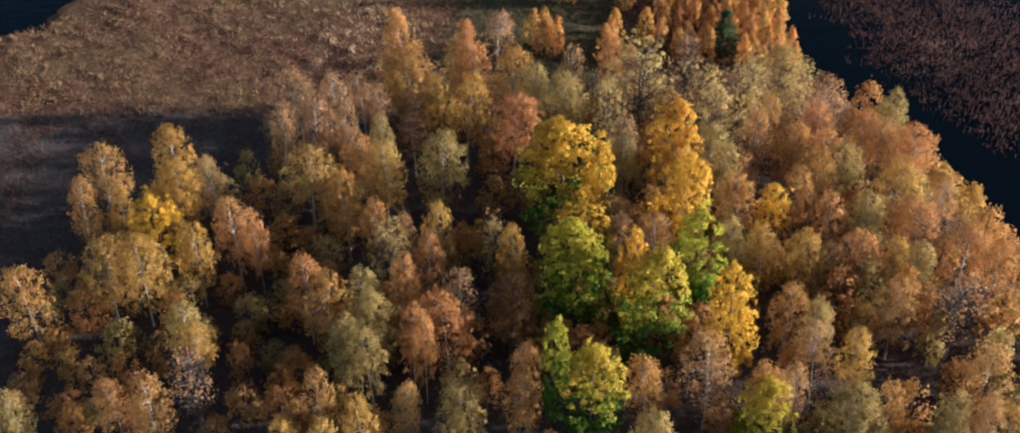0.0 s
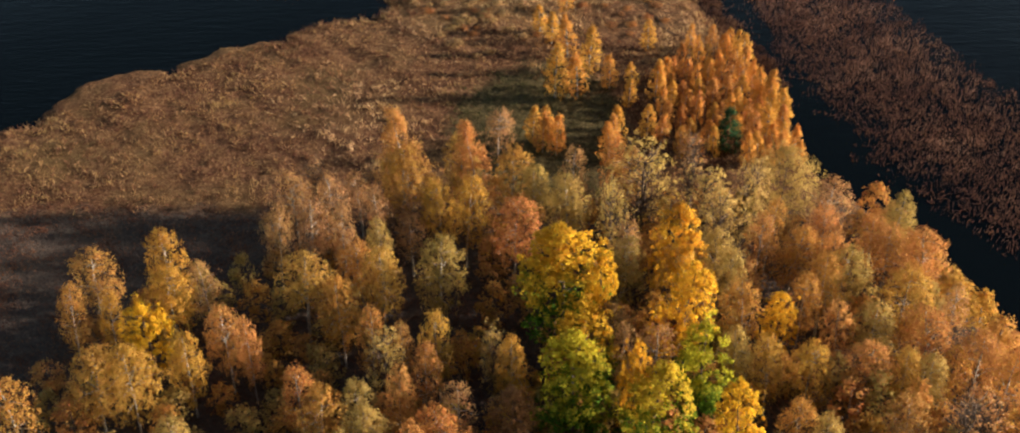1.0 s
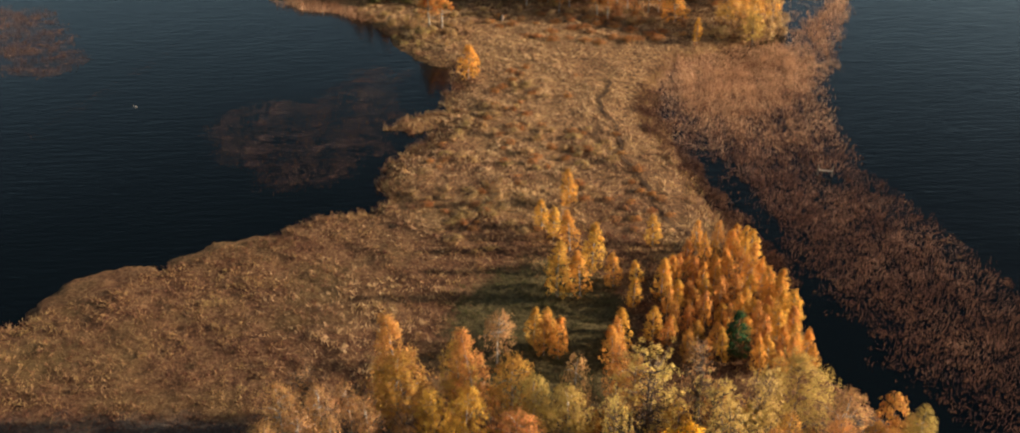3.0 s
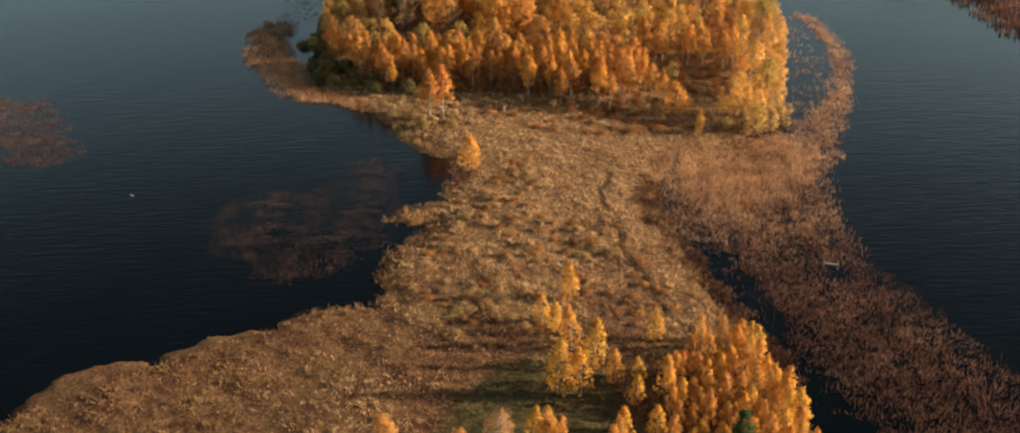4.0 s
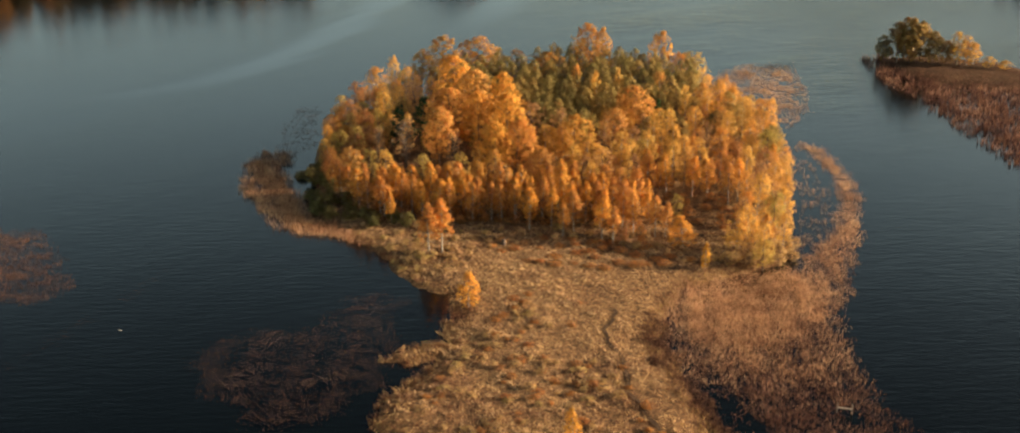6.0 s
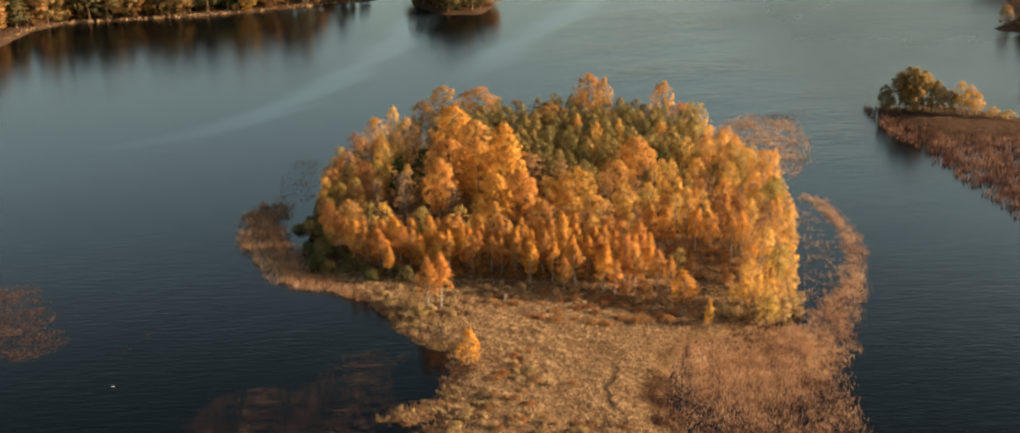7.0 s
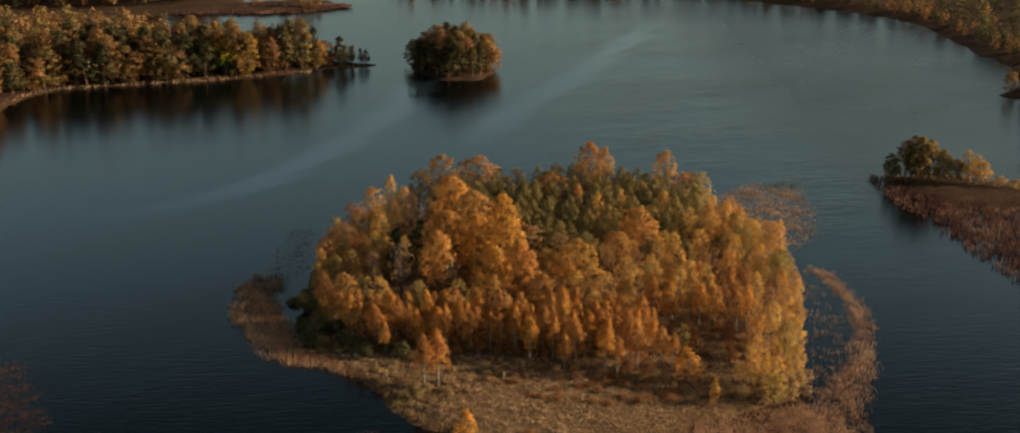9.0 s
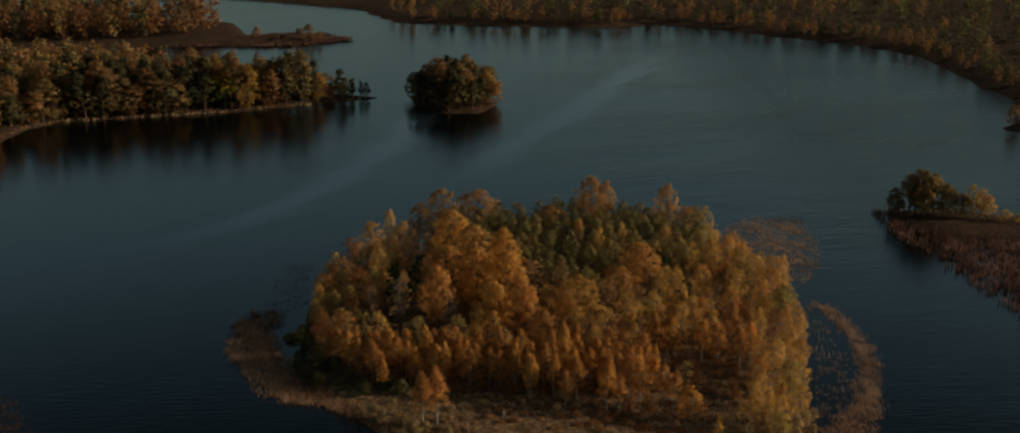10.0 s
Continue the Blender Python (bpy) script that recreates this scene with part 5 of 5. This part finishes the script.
for x, y, tall, wide in ((111.5, 339, 8.6, 4.6), (113.5, 338, 8, 4.4), (115.5, 339, 6, 4), (118.5, 336, 3, 4), (122, 335, 2.4, 4)):
    plant("low_gold", x, y, tall, wide, "trees of the reedy islet", z=1.0, label="rust-gold bushy tree on the reedy islet")


for x, y in scatter([(158, 449), (160, 443), (200, 434), (200, 452), (170, 457)], 3.6, 26, 94):
    plant(str(rng.choice(["far_pine", "far_rust", "far_olive"])), x, y, rng.uniform(4, 8), rng.uniform(4, 7), "trees on a dark point", z=0.8)


for x, y in scatter([(-70, 494), (-58, 494.5), (-52, 495.5), (-49, 497), (-56, 499), (-68, 503)], 1.8, 14, 95, lambda q: left_height(q) > 0.15):
    plant("far_pine", x, y, rng.uniform(3.5, 6.5), rng.uniform(2.4, 3.6), "young pines on the spit", z=left_height((x, y)), label="young dark pine on a sandy spit")
p = fill([(-50, 496.5), (-57, 492), (-72, 483), (-88, 475), (-108, 466), (-129, 460), (-149, 454), (-157, 443), (-159, 420), (-162, 420), (-160, 446), (-150, 457), (-129, 463), (-88, 478), (-57, 495)], 9000, 96, 0.6, 6)
stuff("reed_bed", *blades(p, np.full(len(p), 0.1), np.full(len(p), 1.0), 0.3, 0.09, 4, 97, 0.3), GRASS_DRY, "tan grass along the far bank", "reeds")


def far_wood(name, places, tall, label, seed, mix):
    """A distant wood in one mesh for each colour."""
    r = np.random.default_rng(seed)
    by = {}
    for x, y in places:
        by.setdefault(str(r.choice(list(mix))), []).append((x, y, r.uniform(*tall), r.uniform(0, 6.28), r.uniform(0.8, 1.25)))
    for leaf, rows in by.items():
        _, (cv, cf, cn) = tree_shape(seed + len(leaf), "birch" if leaf != "pine" else "pine", 0.1, 1.0, 0.42, 40, 200, 0.042, 0.075, limbs=0, smooth=0.6)
        v, f, n = [], [], 0
        for x, y, h, turn, w in rows:
            c, s = math.cos(turn), math.sin(turn)
            v.append(np.c_[(cv[:, 0] * c - cv[:, 1] * s) * h * w + x, (cv[:, 0] * s + cv[:, 1] * c) * h * w + y, cv[:, 2] * h + 1.0])
            f.append(cf + n)
            n += len(cv)
        stuff(name, np.concatenate(v), np.concatenate(f), LEAF[leaf], label, "forest")


def sow(poly, gap, count, seed):
    """Jittered grid places inside an outline."""
    r = np.random.default_rng(seed)
    poly = np.array(poly, float)
    lo, hi = poly.min(0), poly.max(0)
    x, y = np.meshgrid(np.arange(lo[0], hi[0], gap), np.arange(lo[1], hi[1], gap))
    p = np.c_[x.ravel(), y.ravel()] + r.uniform(-0.45, 0.45, (x.size, 2)) * gap
    p = p[inside_by(poly, p[:, 0], p[:, 1]) > 2]
    return p[r.permutation(len(p))[:count]]


p = fill([(-73, 634), (-90, 620), (-102, 613), (-128, 612), (-150, 611), (-126, 640), (-108, 652), (-90, 650)], 9000, 98, 1.0, 6)
stuff("reed_bed", *blades(p, np.full(len(p), 0.4), np.full(len(p), 1.3), 0.3, 0.14, 4, 99, 0.5), REED, "brown reeds on the marshy headland", "reeds")
for x, y, tall, wide in ((-93, 627, 7.5, 6), (-97, 630, 5.5, 5), (-89, 628, 4.5, 4), (-118, 637, 5, 5), (-104, 628, 3, 4)):
    plant("far_rust", x, y, tall, wide, "bushes of the headland", z=0.8, label="rust-brown tree on the marshy headland")


far_wood("forest_left_shore", sow([(-110, 494), (-130, 482), (-170, 470), (-185, 440), (-200, 415), (-330, 410), (-330, 550), (-220, 550), (-150, 535)], 6.5, 520, 101), (11, 16),
         "dense autumn forest behind the far shore", 101, ("dusk", "umber", "umber", "umber", "spruce"))
far_wood("forest_back_shore", sow([(-130, 650), (-150, 628), (-190, 618), (-300, 605), (-420, 625), (-420, 730), (-300, 730), (-160, 685)], 8, 420, 111), (13, 18),
         "distant autumn forest on a headland", 111, ("umber", "umber", "dusk", "spruce"))
far_wood("forest_far_shore", sow([(-70, 705), (-40, 688), (20, 684), (66, 694), (98, 677), (124, 650), (152, 630), (170, 602), (180, 562), (181, 490), (184, 468), (206, 440), (262, 406), (380, 400), (420, 800), (-100, 860)], 12, 620, 121), (8, 12),
         "dark distant forest along the far shore", 121, ("umber", "spruce", "spruce", "green"))
far_wood("forest_far_edge", sow([(-62, 693), (-23, 682), (18, 677), (40, 673), (66, 686), (95, 671), (121, 644), (147, 627), (166, 599), (174, 562), (176, 490), (196, 490), (194, 562), (184, 606), (160, 640), (130, 664), (100, 690), (66, 704), (18, 694), (-40, 702)], 6, 420, 125), (5, 9),
         "dark trees along the water's edge", 125, ("spruce", "umber"))
p = fill([(89, 352), (89, 328), (94, 311), (97, 290), (100, 266), (108, 262), (122, 296), (134, 326), (122, 344)], 11000, 131, 0.9, 4, 6)
stuff("reed_bed", *blades(p, np.full(len(p), 0.0), np.full(len(p), 1.5), 0.2, 0.09, 4, 132, 0.3), REED, "brown reeds round the low islet", "reeds")


# ---- small things ----
def box(size, at):
    bm = bmesh.new()
    bmesh.ops.create_cube(bm, size=1.0, matrix=Matrix.LocRotScale(at, None, size))
    bmesh.ops.bevel(bm, geom=bm.edges[:], offset=min(size) * 0.12, segments=1, affect="EDGES")
    me = bpy.data.meshes.new("box")
    bm.to_mesh(me)
    bm.free()
    return me


def jetty():
    ob = new("jetty")
    for k in range(5):
        me = box((0.36, 0.42, 0.06), (-0.74 + 0.37 * k, 0, 0.75))
        me.materials.append(WOOD)
        part("plank", me, ob)
    for x in (-0.98, 0.98):
        for y in (-0.22, 0.22):
            me = box((0.12, 0.12, 2.6 if y > 0 else 2.2), (x, y, 0.1 if y > 0 else -0.1))
            me.materials.append(WOOD)
            part("post", me, ob)
    ob.matrix_basis = pose(44.6, 166.4, 0, 0, 0, -14)
    tagged(ob, "small pale wooden jetty among the reeds", "jetty")


def ball(size, at, turn=(0, 0, 0)):
    bm = bmesh.new()
    bmesh.ops.create_icosphere(bm, subdivisions=2, radius=1.0, matrix=Matrix.LocRotScale(at, Euler(turn), size))
    return bm


def swan():
    ob = new("swan")
    for name, bm, mat in (("body", ball((0.62, 0.3, 0.26), (0, 0, 0.12)), FEATHER), ("tail", ball((0.2, 0.14, 0.08), (-0.6, 0, 0.22), (0, 0.5, 0)), FEATHER),
                          ("head", ball((0.12, 0.07, 0.07), (0.6, 0, 0.5)), FEATHER), ("beak", ball((0.09, 0.035, 0.03), (0.74, 0, 0.47)), BEAK)):
        me = bpy.data.meshes.new(name)
        bm.to_mesh(me)
        bm.free()
        me.materials.append(mat)
        part(name, me, ob)
    v, f = tube([(0.42, 0, 0.16), (0.56, 0, 0.26), (0.54, 0, 0.38), (0.56, 0, 0.5)], [0.11, 0.08, 0.065, 0.06], 8)
    part("neck", mesh_of("neck", v, f, FEATHER, True), ob)
    for child in ob.children:
        child.data.transform(Matrix.Scale(0.52, 4))
    tagged(ob, "white swan floating on dark water", "swan")
    return ob


def stump():
    ob = new("tree_stump")
    v, f = tube([(0, 0, -0.1), (0.02, 0, 0.4), (0.05, 0.02, 0.9), (0.05, 0.02, 1.0)], [0.42, 0.32, 0.3, 0.02], 9)
    part("stump", mesh_of("stump", v, f, BARK["grey"], True), ob)
    v, f = tube([(0.1, 0, 0.6), (0.4, 0.1, 0.9), (0.55, 0.15, 1.25)], [0.12, 0.09, 0.03], 6)
    part("snag", mesh_of("snag", v, f, BARK["grey"], True), ob)
    ob.matrix_basis = pose(-1.7, 222.5, height(-1.7, 222.5), 0, 0, 30)
    tagged(ob, "dark broken tree stump on the meadow", "stump")


jetty()
stump()
bird = swan()


def motions():
    """The swan drifts slowly on the lake."""
    walk(bird, [(0.0, pose(-58.6, 187.0, -0.06, 0, 0, 160)), (5.0, pose(-59.5, 190.4, -0.06, 0, 0, 160)), (10.0, pose(-60.5, 193.7, -0.06, 0, 0, 160))])


motions()
